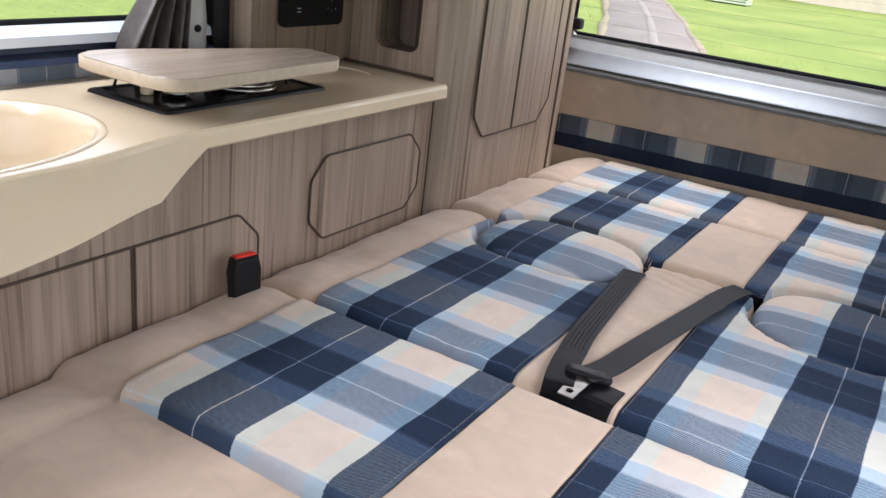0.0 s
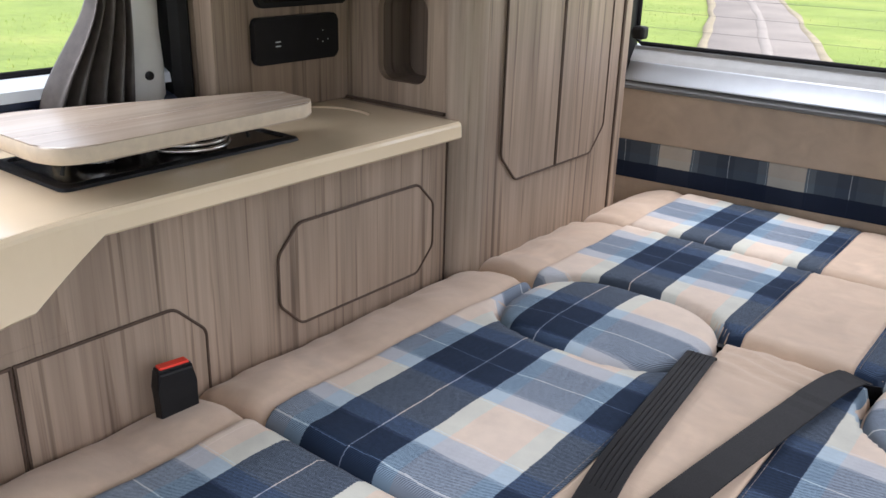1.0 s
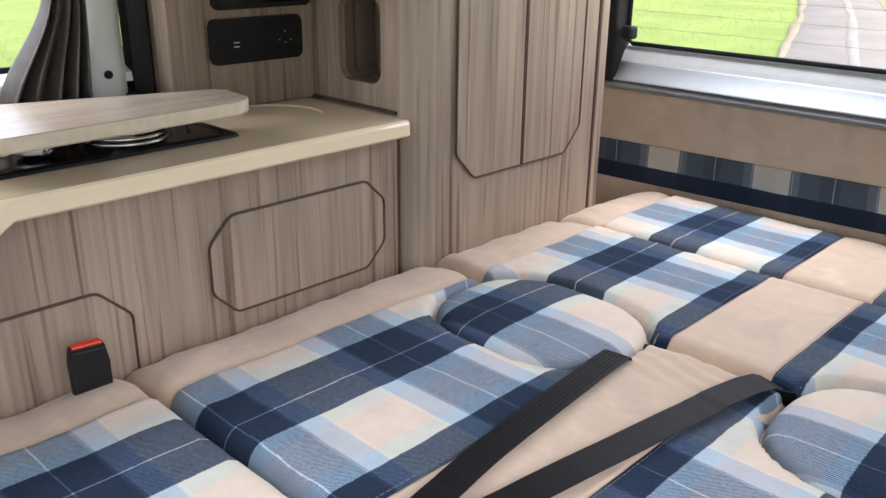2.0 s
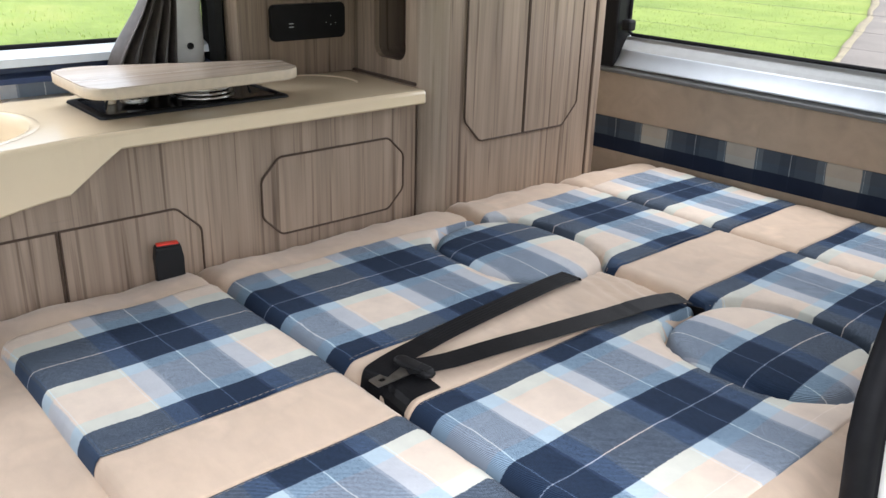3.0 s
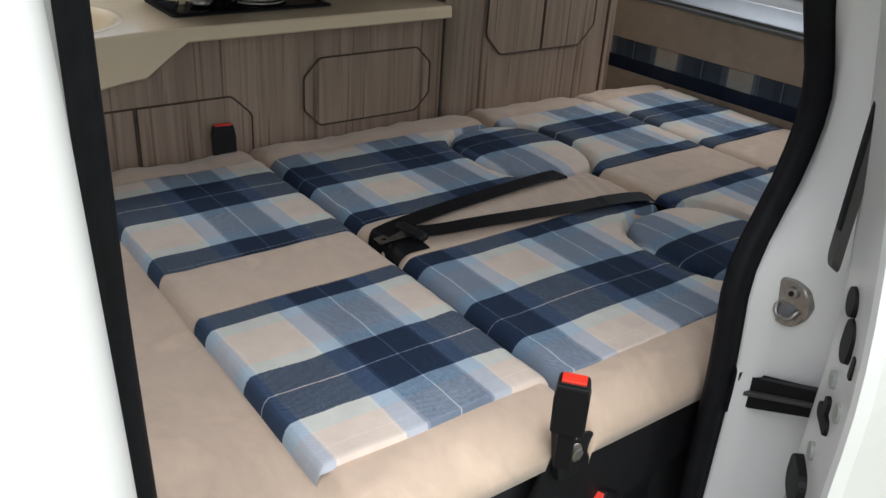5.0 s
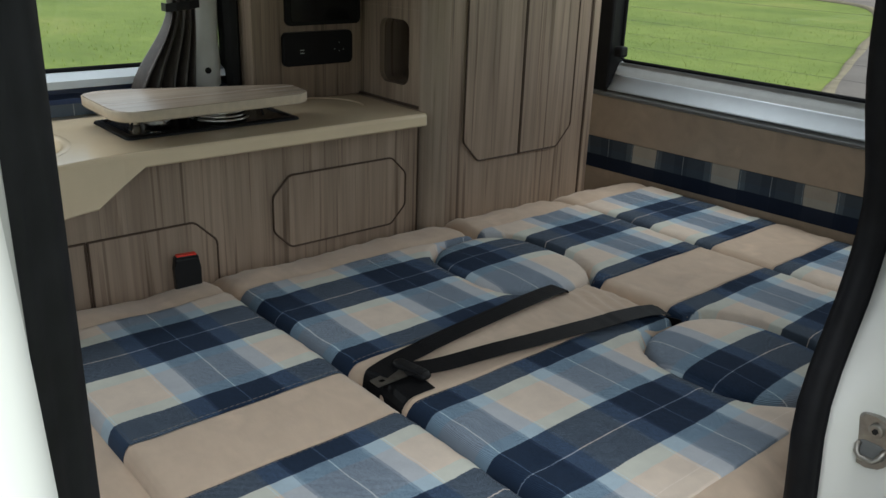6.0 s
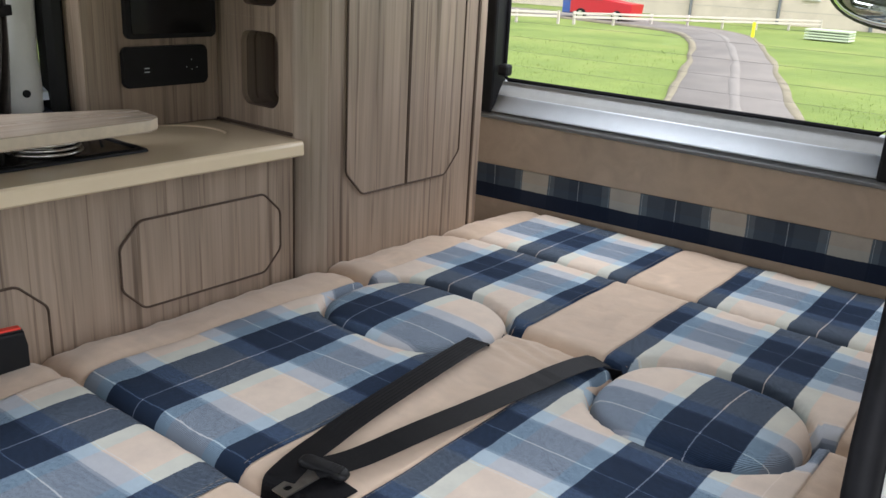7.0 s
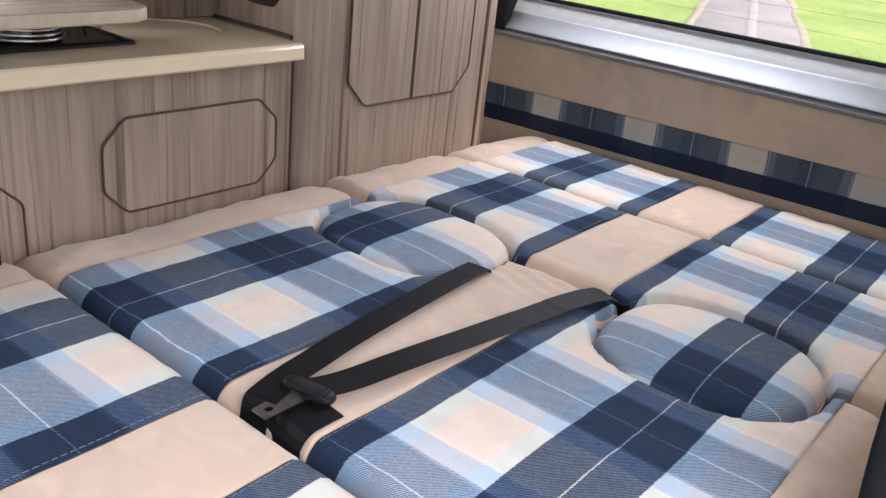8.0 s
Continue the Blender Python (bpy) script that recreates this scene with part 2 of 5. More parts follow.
M_GREYSILL = plain("grey painted steel", (0.46, 0.475, 0.48), 0.35, vary=0.06)
M_GREYLIP = plain("grey plastic ledge", (0.16, 0.165, 0.17), 0.5)
M_DARKGREY = plain("dark grey plastic", (0.055, 0.053, 0.050), 0.5)
M_BLUETRIM = plain("navy painted steel", (0.035, 0.05, 0.10), 0.35)
M_HEADLINE = plain("grey headlining", (0.13, 0.127, 0.12), 0.9)
M_CURTAIN = plain("brown-grey curtain cloth", (0.072, 0.061, 0.055), 0.36, vary=0.25, scale=60, bump=0.2)
M_STITCH = plain("pale thread", (0.24, 0.21, 0.19), 0.8)
M_PLASTGREY = plain("mid grey plastic plug", (0.38, 0.40, 0.36), 0.5)


def webbing():
    n = Nodes("black seat-belt webbing", (0.016, 0.016, 0.018), 0.55)
    n.colour(n.ramp(n.noise(420, 2), [(0.35, (0.004, 0.004, 0.005)), (0.7, (0.010, 0.010, 0.0115))]))
    n.bump(n.noise((900, 60, 60), 2), 0.25, 0.001)
    n.b.inputs["Specular IOR Level"].default_value = 0.12
    return n.m


M_WEB = webbing()


def pane():
    n = Nodes("window glass")
    out = n.t.nodes["Material Output"]
    mixer, clear, gloss, fres = [n.t.nodes.new("ShaderNode" + k) for k in ("MixShader", "BsdfTransparent", "BsdfGlossy", "Fresnel")]
    clear.inputs[0].default_value = (0.97, 0.98, 0.97, 1)
    gloss.inputs["Roughness"].default_value = 0.01
    fres.inputs[0].default_value = 1.3
    n.link(fres.outputs[0], mixer.inputs[0])
    n.link(clear.outputs[0], mixer.inputs[1])
    n.link(gloss.outputs[0], mixer.inputs[2])
    n.link(mixer.outputs[0], out.inputs["Surface"])
    n.t.nodes.remove(n.b)
    return n.m


M_GLASS = pane()


def glow(name, c, strength):
    n = Nodes(name, c, 0.4)
    n.b.inputs["Emission Color"].default_value = (*c, 1)
    n.b.inputs["Emission Strength"].default_value = strength
    return n.m


M_LED = glow("pale green indicator", (0.42, 0.46, 0.44), 0.05)


def grass_mat():
    n = Nodes("meadow grass", rough=0.9)
    a = n.ramp(n.noise(0.35, 4), [(0.3, (0.125, 0.178, 0.030)), (0.55, (0.185, 0.240, 0.046)), (0.75, (0.255, 0.265, 0.070))])
    b = n.ramp(n.noise((4, 9, 4), 6, 0.7), [(0.3, (0.55, 0.6, 0.5)), (0.62, (1, 1, 1))])
    n.colour(n.mix(a, b, 0.7, "MULTIPLY"))
    n.bump(n.noise(14, 5), 0.6, 0.05)
    return n.m


def tarmac_mat():
    n = Nodes("worn tarmac", rough=0.92)
    a = n.ramp(n.noise(0.8, 5), [(0.3, (0.155, 0.135, 0.122)), (0.7, (0.225, 0.198, 0.178))])
    b = n.ramp(n.noise(40, 4), [(0.35, (0.7, 0.7, 0.7)), (0.65, (1, 1, 1))])
    n.colour(n.mix(a, b, 0.6, "MULTIPLY"))
    n.bump(n.noise(60, 3), 0.5, 0.01)
    return n.m


M_GRASS, M_TARMAC = grass_mat(), tarmac_mat()
M_VERGE = plain("pale trodden verge", (0.20, 0.17, 0.115), 0.95, vary=0.25, scale=3, bump=0.2)
M_WORN = plain("pale worn tarmac", (0.205, 0.182, 0.165), 0.95, vary=0.15, scale=5, bump=0.2)


# ---- building helpers ----
def thing(name, at, label="", category="", group="", kind=""):
    ob = new(name)
    ob.location = at
    ob.empty_display_size = 0.05
    return tagged(ob, label, category, group, kind)


def part(name, bm, material, parent=None, label="", smooth=False):
    """Links a bmesh, in world places, as one mesh under a thing or a part."""
    if smooth:
        for f in bm.faces:
            f.smooth = True
    bmesh.ops.recalc_face_normals(bm, faces=bm.faces)
    me = bpy.data.meshes.new(name)
    bm.to_mesh(me)
    bm.free()
    for m in material if isinstance(material, (list, tuple)) else [material]:
        me.materials.append(m)
    ob = new(name, me)
    if parent:
        ob.parent = parent
        up, m = parent, Matrix()
        while up:
            m = up.matrix_basis @ m if up.type == "EMPTY" else m
            up = up.parent
        ob.matrix_parent_inverse = m.inverted() if parent.type == "EMPTY" else Matrix()
    return tagged(ob, label) if label else ob


def box(lo, hi, bevel=0.0, bm=None, seg=2):
    bm = bm or bmesh.new()
    vs = [bm.verts.new((x, y, z)) for x in (lo[0], hi[0]) for y in (lo[1], hi[1]) for z in (lo[2], hi[2])]
    fs = [bm.faces.new([vs[i] for i in q]) for q in ((0, 1, 3, 2), (4, 6, 7, 5), (0, 4, 5, 1), (2, 3, 7, 6), (0, 2, 6, 4), (1, 5, 7, 3))]
    if bevel:
        es = list({e for f in fs for e in f.edges})
        bmesh.ops.bevel(bm, geom=es, offset=bevel, segments=seg, profile=0.5, affect="EDGES")
    return bm


AXIS = {"x": lambda a, b, c: (c, a, b), "y": lambda a, b, c: (a, c, b), "z": lambda a, b, c: (a, b, c)}


def prism(pts, axis, lo, hi, bevel=0.0, bm=None, seg=2):
    """An outline pushed along an axis. x: outline in (y, z); y: in (x, z); z: in (x, y)."""
    bm = bm or bmesh.new()
    f = AXIS[axis]
    a = [bm.verts.new(f(p, q, lo)) for p, q in pts]
    b = [bm.verts.new(f(p, q, hi)) for p, q in pts]
    n = len(pts)
    faces = [bm.faces.new(a[::-1]), bm.faces.new(b)] + [bm.faces.new((a[i], a[(i + 1) % n], b[(i + 1) % n], b[i])) for i in range(n)]
    if bevel:
        es = list({e for g in faces[:2] for e in g.edges})
        bmesh.ops.bevel(bm, geom=es, offset=bevel, segments=seg, profile=0.5, affect="EDGES")
    return bm


def rounded(x0, x1, y0, y1, r, n=6):
    out = []
    for cx, cy, a in ((x1 - r, y1 - r, 0), (x0 + r, y1 - r, 90), (x0 + r, y0 + r, 180), (x1 - r, y0 + r, 270)):
        out += [(cx + r * math.cos(radians(a + 90 * k / n)), cy + r * math.sin(radians(a + 90 * k / n))) for k in range(n + 1)]
    return out


def tube(path, r, n=8, closed=False, bm=None, flat=1.0):
    """A round rod along a path."""
    bm = bm or bmesh.new()
    pts = [Vector(p) for p in path]
    rings = []
    for i, p in enumerate(pts):
        a = pts[i - 1] if (i or closed) else p
        b = pts[(i + 1) % len(pts)] if (i < len(pts) - 1 or closed) else p
        d = (b - a).normalized()
        u = d.cross(Vector((0, 0, 1)) if abs(d.z) < 0.9 else Vector((1, 0, 0))).normalized()
        v = d.cross(u)
        rings.append([bm.verts.new(p + r * (math.cos(2 * math.pi * k / n) * u + flat * math.sin(2 * math.pi * k / n) * v)) for k in range(n)])
    for i in range(len(rings) - (0 if closed else 1)):
        a, b = rings[i], rings[(i + 1) % len(rings)]
        for k in range(n):
            bm.faces.new((a[k], a[(k + 1) % n], b[(k + 1) % n], b[k]))
    if not closed:
        bm.faces.new(rings[0][::-1])
        bm.faces.new(rings[-1])
    return bm


def disc(c, axis, r, depth, n=24, bevel=0.0, bm=None, sy=1.0):
    """A short cylinder whose middle line runs along an axis, from c on."""
    f = {"x": (1, 2, 0), "y": (0, 2, 1), "z": (0, 1, 2)}[axis]
    pts = [(c[f[0]] + r * math.cos(2 * math.pi * k / n), c[f[1]] + r * sy * math.sin(2 * math.pi * k / n)) for k in range(n)]
    return prism(pts, axis, c[f[2]], c[f[2]] + depth, bevel, bm)


def loft(rows, closed=False, bm=None):
    """Quads between rows of points of equal length."""
    bm = bm or bmesh.new()
    vs = [[bm.verts.new(p) for p in r] for r in rows]
    for a, b in zip(vs, vs[1:]):
        m = len(a)
        for k in range(m if closed else m - 1):
            bm.faces.new((a[k], a[(k + 1) % m], b[(k + 1) % m], b[k]))
    return bm


def strip(pts, width, thick, bm=None, twist=None):
    """A flat band of some thickness along a path; twist gives the band's sideways direction at each point."""
    bm = bm or bmesh.new()
    rows = []
    for i, p in enumerate(pts):
        p = Vector(p)
        d = Vector(pts[min(i + 1, len(pts) - 1)]) - Vector(pts[max(i - 1, 0)])
        d.normalize()
        side = Vector(twist[i]).normalized() if twist else d.cross(Vector((0, 0, 1))).normalized()
        up = side.cross(d).normalized()
        w, t = width / 2, thick / 2
        rows.append([p - side * w - up * t * 0.3, p - side * w * 0.94 + up * t, p + side * w * 0.94 + up * t, p + side * w + up * t * 0.3, p + side * w * 0.94 - up * t, p - side * w * 0.94 - up * t])
    loft(rows, True, bm)
    bm.faces.ensure_lookup_table()
    bm.verts.ensure_lookup_table()
    n = len(bm.verts)
    bm.faces.new([bm.verts[n - 1 - k] for k in range(6)])
    bm.faces.new([bm.verts[n - 6 * len(rows) + k] for k in range(6)])
    return bm


def smooth01(a, b, v):
    t = min(1.0, max(0.0, (v - a) / (b - a)))
    return t * t * (3 - 2 * t)


def plate(outer, hole, axis, lo, hi, bm=None):
    """A flat board with one hole through it; the outline is star-shaped as seen from the hole's middle."""
    bm = bm or bmesh.new()
    cx, cy = [sum(p[k] for p in hole) / len(hole) for k in (0, 1)]

    def cast(loop, a):
        dx, dy = math.cos(a), math.sin(a)
        best = None
        for (x1, y1), (x2, y2) in zip(loop, loop[1:] + loop[:1]):
            ex, ey = x2 - x1, y2 - y1
            den = dx * ey - dy * ex
            if abs(den) < 1e-12:
                continue
            t = ((x1 - cx) * ey - (y1 - cy) * ex) / den
            u = ((x1 - cx) * dy - (y1 - cy) * dx) / den
            if t > 0 and -1e-6 <= u <= 1 + 1e-6 and (best is None or t < best):
                best = t
        return cx + dx * best, cy + dy * best

    angles = sorted({round(math.atan2(y - cy, x - cx), 5) for x, y in outer + hole})
    f = AXIS[axis]
    o, h = [cast(outer, a) for a in angles], [cast(hole, a) for a in angles]
    loft([[f(*p, q) for p in ring] for ring, q in ((h, lo), (o, lo), (o, hi), (h, hi), (h, lo))], True, bm)
    bmesh.ops.remove_doubles(bm, verts=bm.verts, dist=1e-5)
    return bm


def fillet_all(pts, r, n=3):
    """An outline with every corner rounded by the same amount."""
    out = []
    for i, p in enumerate(pts):
        p, a, b = Vector(p), Vector(pts[i - 1]), Vector(pts[(i + 1) % len(pts)])
        u, v = (a - p).normalized() * min(r, (a - p).length * 0.45), (b - p).normalized() * min(r, (b - p).length * 0.45)
        out += [tuple((1 - t) ** 2 * (p + u) + 2 * t * (1 - t) * p + t * t * (p + v)) for t in [k / n for k in range(n + 1)]]
    return out


# ---- the ground and what lies outside ----
GROUND = -0.15
bm = bmesh.new()
N = 60
rows = []
for i in range(N + 1):
    u = (i / N * 2 - 1)
    x = math.copysign(abs(u) ** 2.2, u) * 600
    rows.append([(x, math.copysign(abs(v) ** 2.2, v) * 600, GROUND + (0.05 * noise.noise((x * 0.15, v * 40, 0)) if abs(x) + abs(v) * 600 > 8 else 0)) for v in [j / N * 2 - 1 for j in range(N + 1)]])
tagged(part("ground", loft(rows, bm=bm), M_GRASS, smooth=True), "mown green meadow grass round the van", "grass", kind="structure")

TRACK = [(1.6, -14.0, 1.9), (1.4, -6.0, 1.9), (0.9, -1.0, 1.9), (-0.3, 3.4, 1.8), (-1.75, 6.8, 1.75), (-3.98, 12.4, 1.65), (-6.25, 18.4, 1.65), (-8.6, 24.0, 1.8), (-10.5, 27.2, 2.3), (-13.5, 29.0, 2.9), (-19.0, 30.2, 3.0), (-40, 31.5, 3.0)]


def spline(pts, n):
    out = []
    for i in range(len(pts) - 1):
        p = [Vector(pts[min(max(k, 0), len(pts) - 1)]) for k in (i - 1, i, i + 1, i + 2)]
        for k in range(n):
            t = k / n
            out.append(0.5 * (2 * p[1] + (p[2] - p[0]) * t + (2 * p[0] - 5 * p[1] + 4 * p[2] - p[3]) * t * t + (3 * p[1] - p[0] - 3 * p[2] + p[3]) * t ** 3))
    return out + [Vector(pts[-1])]


line = spline(TRACK, 10)
rows = []
for i, p in enumerate(line):
    d = (line[min(i + 1, len(line) - 1)] - line[max(i - 1, 0)]).xy.normalized()
    s = Vector((d.y, -d.x))
    wob = 0.05 * noise.noise((i * 0.6, 3, 1))
    rows.append([(p.x + s.x * q, p.y + s.y * q, GROUND + 0.062 + c) for q, c in ((-p.z / 2 - 0.1 - wob, -0.1), (-p.z / 2 - wob, 0), (0, 0.015), (p.z / 2 + wob, 0), (p.z / 2 + 0.1 + wob, -0.1))])
road = tagged(part("road", loft(rows), M_TARMAC, smooth=True), "narrow worn grey tarmac track through the grass", "road", kind="structure")


def along_track(offset, half, lift, ragged, seed):
    """A long band laid beside or on the track, with an uneven rim."""
    out = []
    for i, p in enumerate(line):
        d = (line[min(i + 1, len(line) - 1)] - line[max(i - 1, 0)]).xy.normalized()
        s = Vector((d.y, -d.x))
        mid, e = offset * p.z / 2, ragged * noise.noise((i * 0.31, seed, 2))
        f = ragged * noise.noise((i * 0.27, seed, 7))
        out.append([(p.x + s.x * q, p.y + s.y * q, GROUND + lift + c) for q, c in ((mid - half + e, -0.06), (mid - half + 0.03 + e, 0.0), (mid, 0.004), (mid + half - 0.03 + f, 0.0), (mid + half + f, -0.06))])
    return loft(out)


for side in (-1, 1):
    part("verge", along_track(side * 1.0, 0.09, 0.066, 0.09, 5 + side), M_VERGE, road, "pale trodden verge", True)
part("worn_line", along_track(0.08, 0.11, 0.083, 0.07, 9), M_WORN, road, "pale worn middle line", True)

def blade_mat():
    n = Nodes("grass blade", rough=0.8)
    g = n.node("ShaderNodeNewGeometry")
    n.colour(n.ramp(g.outputs["Random Per Island"], [(0.0, (0.13, 0.195, 0.026)), (0.6, (0.195, 0.255, 0.042)), (1.0, (0.28, 0.28, 0.085))]))
    return n.m


M_BLADE = blade_mat()
M_RAIL = plain("weathered white timber", (0.50, 0.44, 0.38), 0.8)
M_RENDER = plain("cream rendered wall", (0.60, 0.51, 0.41), 0.9, vary=0.1, scale=2)
M_ROOF = plain("grey sheet roof", (0.16, 0.15, 0.15), 0.7)
M_CARRED = plain("red car paint", (0.50, 0.012, 0.025), 0.3, vary=0.04, bump=0)
M_BLUE = plain("blue sheet", (0.04, 0.09, 0.33), 0.5)
M_YELLOW = plain("yellow marker", (0.85, 0.75, 0.02), 0.5)
M_GREENWOOD = plain("pale green boards", (0.52, 0.58, 0.42), 0.8)


def timber_fence(x0, y0, x1, y1, height, posts):
    f = thing("rail_fence", (x0, y0, GROUND), "weathered white timber post and rail fence by the track", "fence")
    d = Vector((x1 - x0, y1 - y0))
    for k in range(posts):
        p = Vector((x0, y0)) + d * k / (posts - 1)
        part("post", box((p.x - 0.04, p.y - 0.04, GROUND - 0.1), (p.x + 0.04, p.y + 0.04, GROUND + height + 0.06), 0.01), M_RAIL, f)
    for z in (0.66, 1.0):
        part("rail", strip([(x0 + d.x * t, y0 + d.y * t - 0.08, GROUND + height * z) for t in (0, 0.5, 1)], 0.05, 0.07), M_RAIL, f)
    return f


timber_fence(-14.4, 25.8, -9.2, 35.0, 0.36, 8)
timber_fence(-19.0, 19.5, -14.7, 25.3, 0.36, 6)

house = thing("farm_building", (-14, 38, GROUND), "long cream rendered farm building behind the fence", "building")
part("wall", box((-40, 37.5, GROUND - 0.2), (3, 44, GROUND + 5.5)), M_RENDER, house)
part("roof", prism([(36.9, 5.2), (44.6, 5.2), (40.75, 8.2)], "x", -40.5, 3.5), M_ROOF, house)
for x, z, w, h in ((-12.6, 1.0, 0.8, 1.3), (-10.4, 1.0, 0.7, 0.9), (-20, 1.1, 1.0, 1.1), (-26, 1.1, 1.0, 1.1), (-17.0, 2.2, 3.4, 0.5)):
    win = part("window", box((x - w / 2, 37.40, GROUND + z), (x + w / 2, 37.52, GROUND + z + h), 0.03), M_TRIMWHITE, house)
    part("pane", box((x - w / 2 + 0.08, 37.37, GROUND + z + 0.08), (x + w / 2 - 0.08, 37.405, GROUND + z + h - 0.08)), M_GREYLIP, win)
for x in (-15.4, -11.6, -8.0):
    part("downpipe", tube([(x, 37.38, GROUND), (x, 37.38, GROUND + 5.2)], 0.07), M_GREYLIP, house)

car = thing("parked_pickup", (-16.2, 31.8, GROUND), "red pickup parked behind the white rail fence", "car")
part("body", prism([(-18.3, 0.25), (-14.3, 0.25), (-14.2, 0.95), (-16.0, 1.05), (-16.5, 1.65), (-17.9, 1.7), (-18.3, 1.0)], "y", 31.2, 32.8, 0.06), M_CARRED, car)
part("windscreen", prism([(-17.7, 1.08), (-16.15, 1.08), (-16.55, 1.55), (-17.7, 1.58)], "y", 31.17, 31.2), M_GREYLIP, car)
part("load_cover", box((-18.9, 31.3, 0.2), (-18.2, 32.7, 1.75), 0.05), M_BLUE, car)
for x in (-17.5, -15.1):
    w = part("wheel", disc((x, 31.1, 0.20), "y", 0.34, 0.24, bevel=0.03), M_RUBBER, car)
    part("rim", disc((x, 31.08, 0.20), "y", 0.2, 0.03), M_STEEL, w)

car.scale = (0.60, 0.60, 0.60)
car.location = (-14.9, 28.8, GROUND)

post = thing("marker_post", (-8.75, 26.6, GROUND), "small yellow marker post beside the track", "post")
part("stake", box((-8.79, 26.56, GROUND), (-8.71, 26.64, GROUND + 0.5), 0.01), M_YELLOW, post)
stack = thing("board_stack", (-7.3, 28.3, GROUND), "stack of pale green boards on the grass", "boards")
for k in range(4):
    part("board", box((-8.5, 27.6, GROUND + 0.05 + k * 0.14), (-6.1, 29.0, GROUND + 0.14 + k * 0.14), 0.01), M_GREENWOOD, stack)
stack.scale = (0.55, 0.55, 0.6)
stack.location = (-7.3, 29.3, GROUND)


# ---- grass blades where the windows look out ----
rng = np.random.default_rng(7)
NB = 26000
gx, gy = rng.uniform(-15, -1.9, NB), rng.uniform(-3, 20, NB)
gx[:NB // 3], gy[:NB // 3] = rng.uniform(-7, -1.9, NB // 3), rng.uniform(-1, 10, NB // 3)
gx[-NB // 4:], gy[-NB // 4:] = rng.uniform(-9, 3, NB // 4), rng.uniform(3.2, 14, NB // 4)
tx = np.interp(gy, [p.y for p in line[:75]], [p.x for p in line[:75]])
keep = np.abs(gx - tx) > 1.15
gx, gy = gx[keep], gy[keep]
n = len(gx)
turn, tall_by, tip = rng.uniform(0, 6.283, n), rng.uniform(0.0, 0.03, n), rng.uniform(-0.04, 0.04, (n, 2))
wide = rng.uniform(0.004, 0.010, n)
co = np.empty((n, 3, 3))
for k, sgn in ((0, -1), (1, 1)):
    co[:, k, 0], co[:, k, 1], co[:, k, 2] = gx + sgn * wide * np.cos(turn), gy + sgn * wide * np.sin(turn), GROUND - 0.03
co[:, 2, 0], co[:, 2, 1], co[:, 2, 2] = gx + tip[:, 0], gy + tip[:, 1], GROUND + 0.03 + tall_by
me = bpy.data.meshes.new("grass")
me.from_pydata(co.reshape(-1, 3).tolist(), [], np.arange(3 * n).reshape(-1, 3).tolist())
me.materials.append(M_BLADE)
tagged(new("grass", me), "short green grass blades on the meadow", "grass", kind="stuff")


# ---- the van's shell ----
def skin(z):
    """How far out the near side of the body stands at a height."""
    return 0.40 - 0.10 * smooth01(0.95, 1.75, z) - 0.10 * smooth01(1.4, 2.1, z)


def rim(z):
    """The line of the sliding door's seal, inside the skin."""
    return 0.232 - 0.032 * smooth01(0.8, 1.25, z)


FLOOR = 0.42
tagged(part("floor", box((-1.5, -1.5, FLOOR - 0.06), (0.30, 2.64, FLOOR)), M_DARKCAVE), "black carpeted van floor under the bed", "floor", kind="structure")
tagged(part("underbody", box((-1.46, -1.48, GROUND + 0.02), (0.30, 2.60, FLOOR - 0.0605)), M_DARKCAVE), "plain black underside of the van", "underbody", kind="structure")
tagged(part("ceiling", box((-1.5, -1.5, 1.93), (0.24, 2.75, 1.98)), M_HEADLINE), "plain grey van headlining", "ceiling", kind="structure")

far = thing("wall_far_side", (-1.47, 0.6, FLOOR), "white van side with a window above the worktop", "van side", kind="structure")
part("lower_panel", box((-1.50, -1.5, FLOOR), (-1.46, 2.64, 1.205)), M_TRIMWHITE, far)
part("upper_panel", box((-1.50, -1.5, 1.74), (-1.46, 2.64, 1.93)), M_HEADLINE, far)
for a, b in ((-1.5, -1.0), (-0.12, 0.0), (1.40, 2.64)):
    part("pillar", box((-1.50, a, 1.205), (-1.46, b, 1.74)), M_TRIMWHITE, far)
w1 = thing("window_1", (-1.47, 0.65, 1.24), "clear side window with a pale sill above the worktop", "window", kind="structure")
g = part("pane", box((-1.492, 0.0, 1.235), (-1.487, 1.40, 1.74)), M_GLASS, w1)
g.visible_shadow = False
part("window_sill", prism([(-1.485, 1.205), (-1.425, 1.205), (-1.428, 1.222), (-1.455, 1.236), (-1.485, 1.238)], "y", -0.1, 1.40), M_SILVER, w1, "pale grey painted sill")
part("gasket", tube([(-1.47, -0.05, 1.241), (-1.47, 1.38, 1.241)], 0.006), M_RUBBER, w1, "thin black rubber")
part("trim", prism([(-1.46, 1.172), (-1.415, 1.172), (-1.420, 1.182), (-1.448, 1.190), (-1.452, 1.2045), (-1.46, 1.2045)], "y", 0.0, 1.40), M_BLUETRIM, w1, "navy painted ledge")
part("fabric_strip", box((-1.459, 0.0, 1.10), (-1.447, 1.38, 1.171), 0.003), M_PLAID_SIDE, w1, "checked cloth strip")
w2 = thing("window_2", (-1.47, -0.55, 1.2), "clear cab side window", "window", kind="structure")
g = part("pane", box((-1.492, -1.0, 1.205), (-1.487, -0.12, 1.74)), M_GLASS, w2)
g.visible_shadow = False

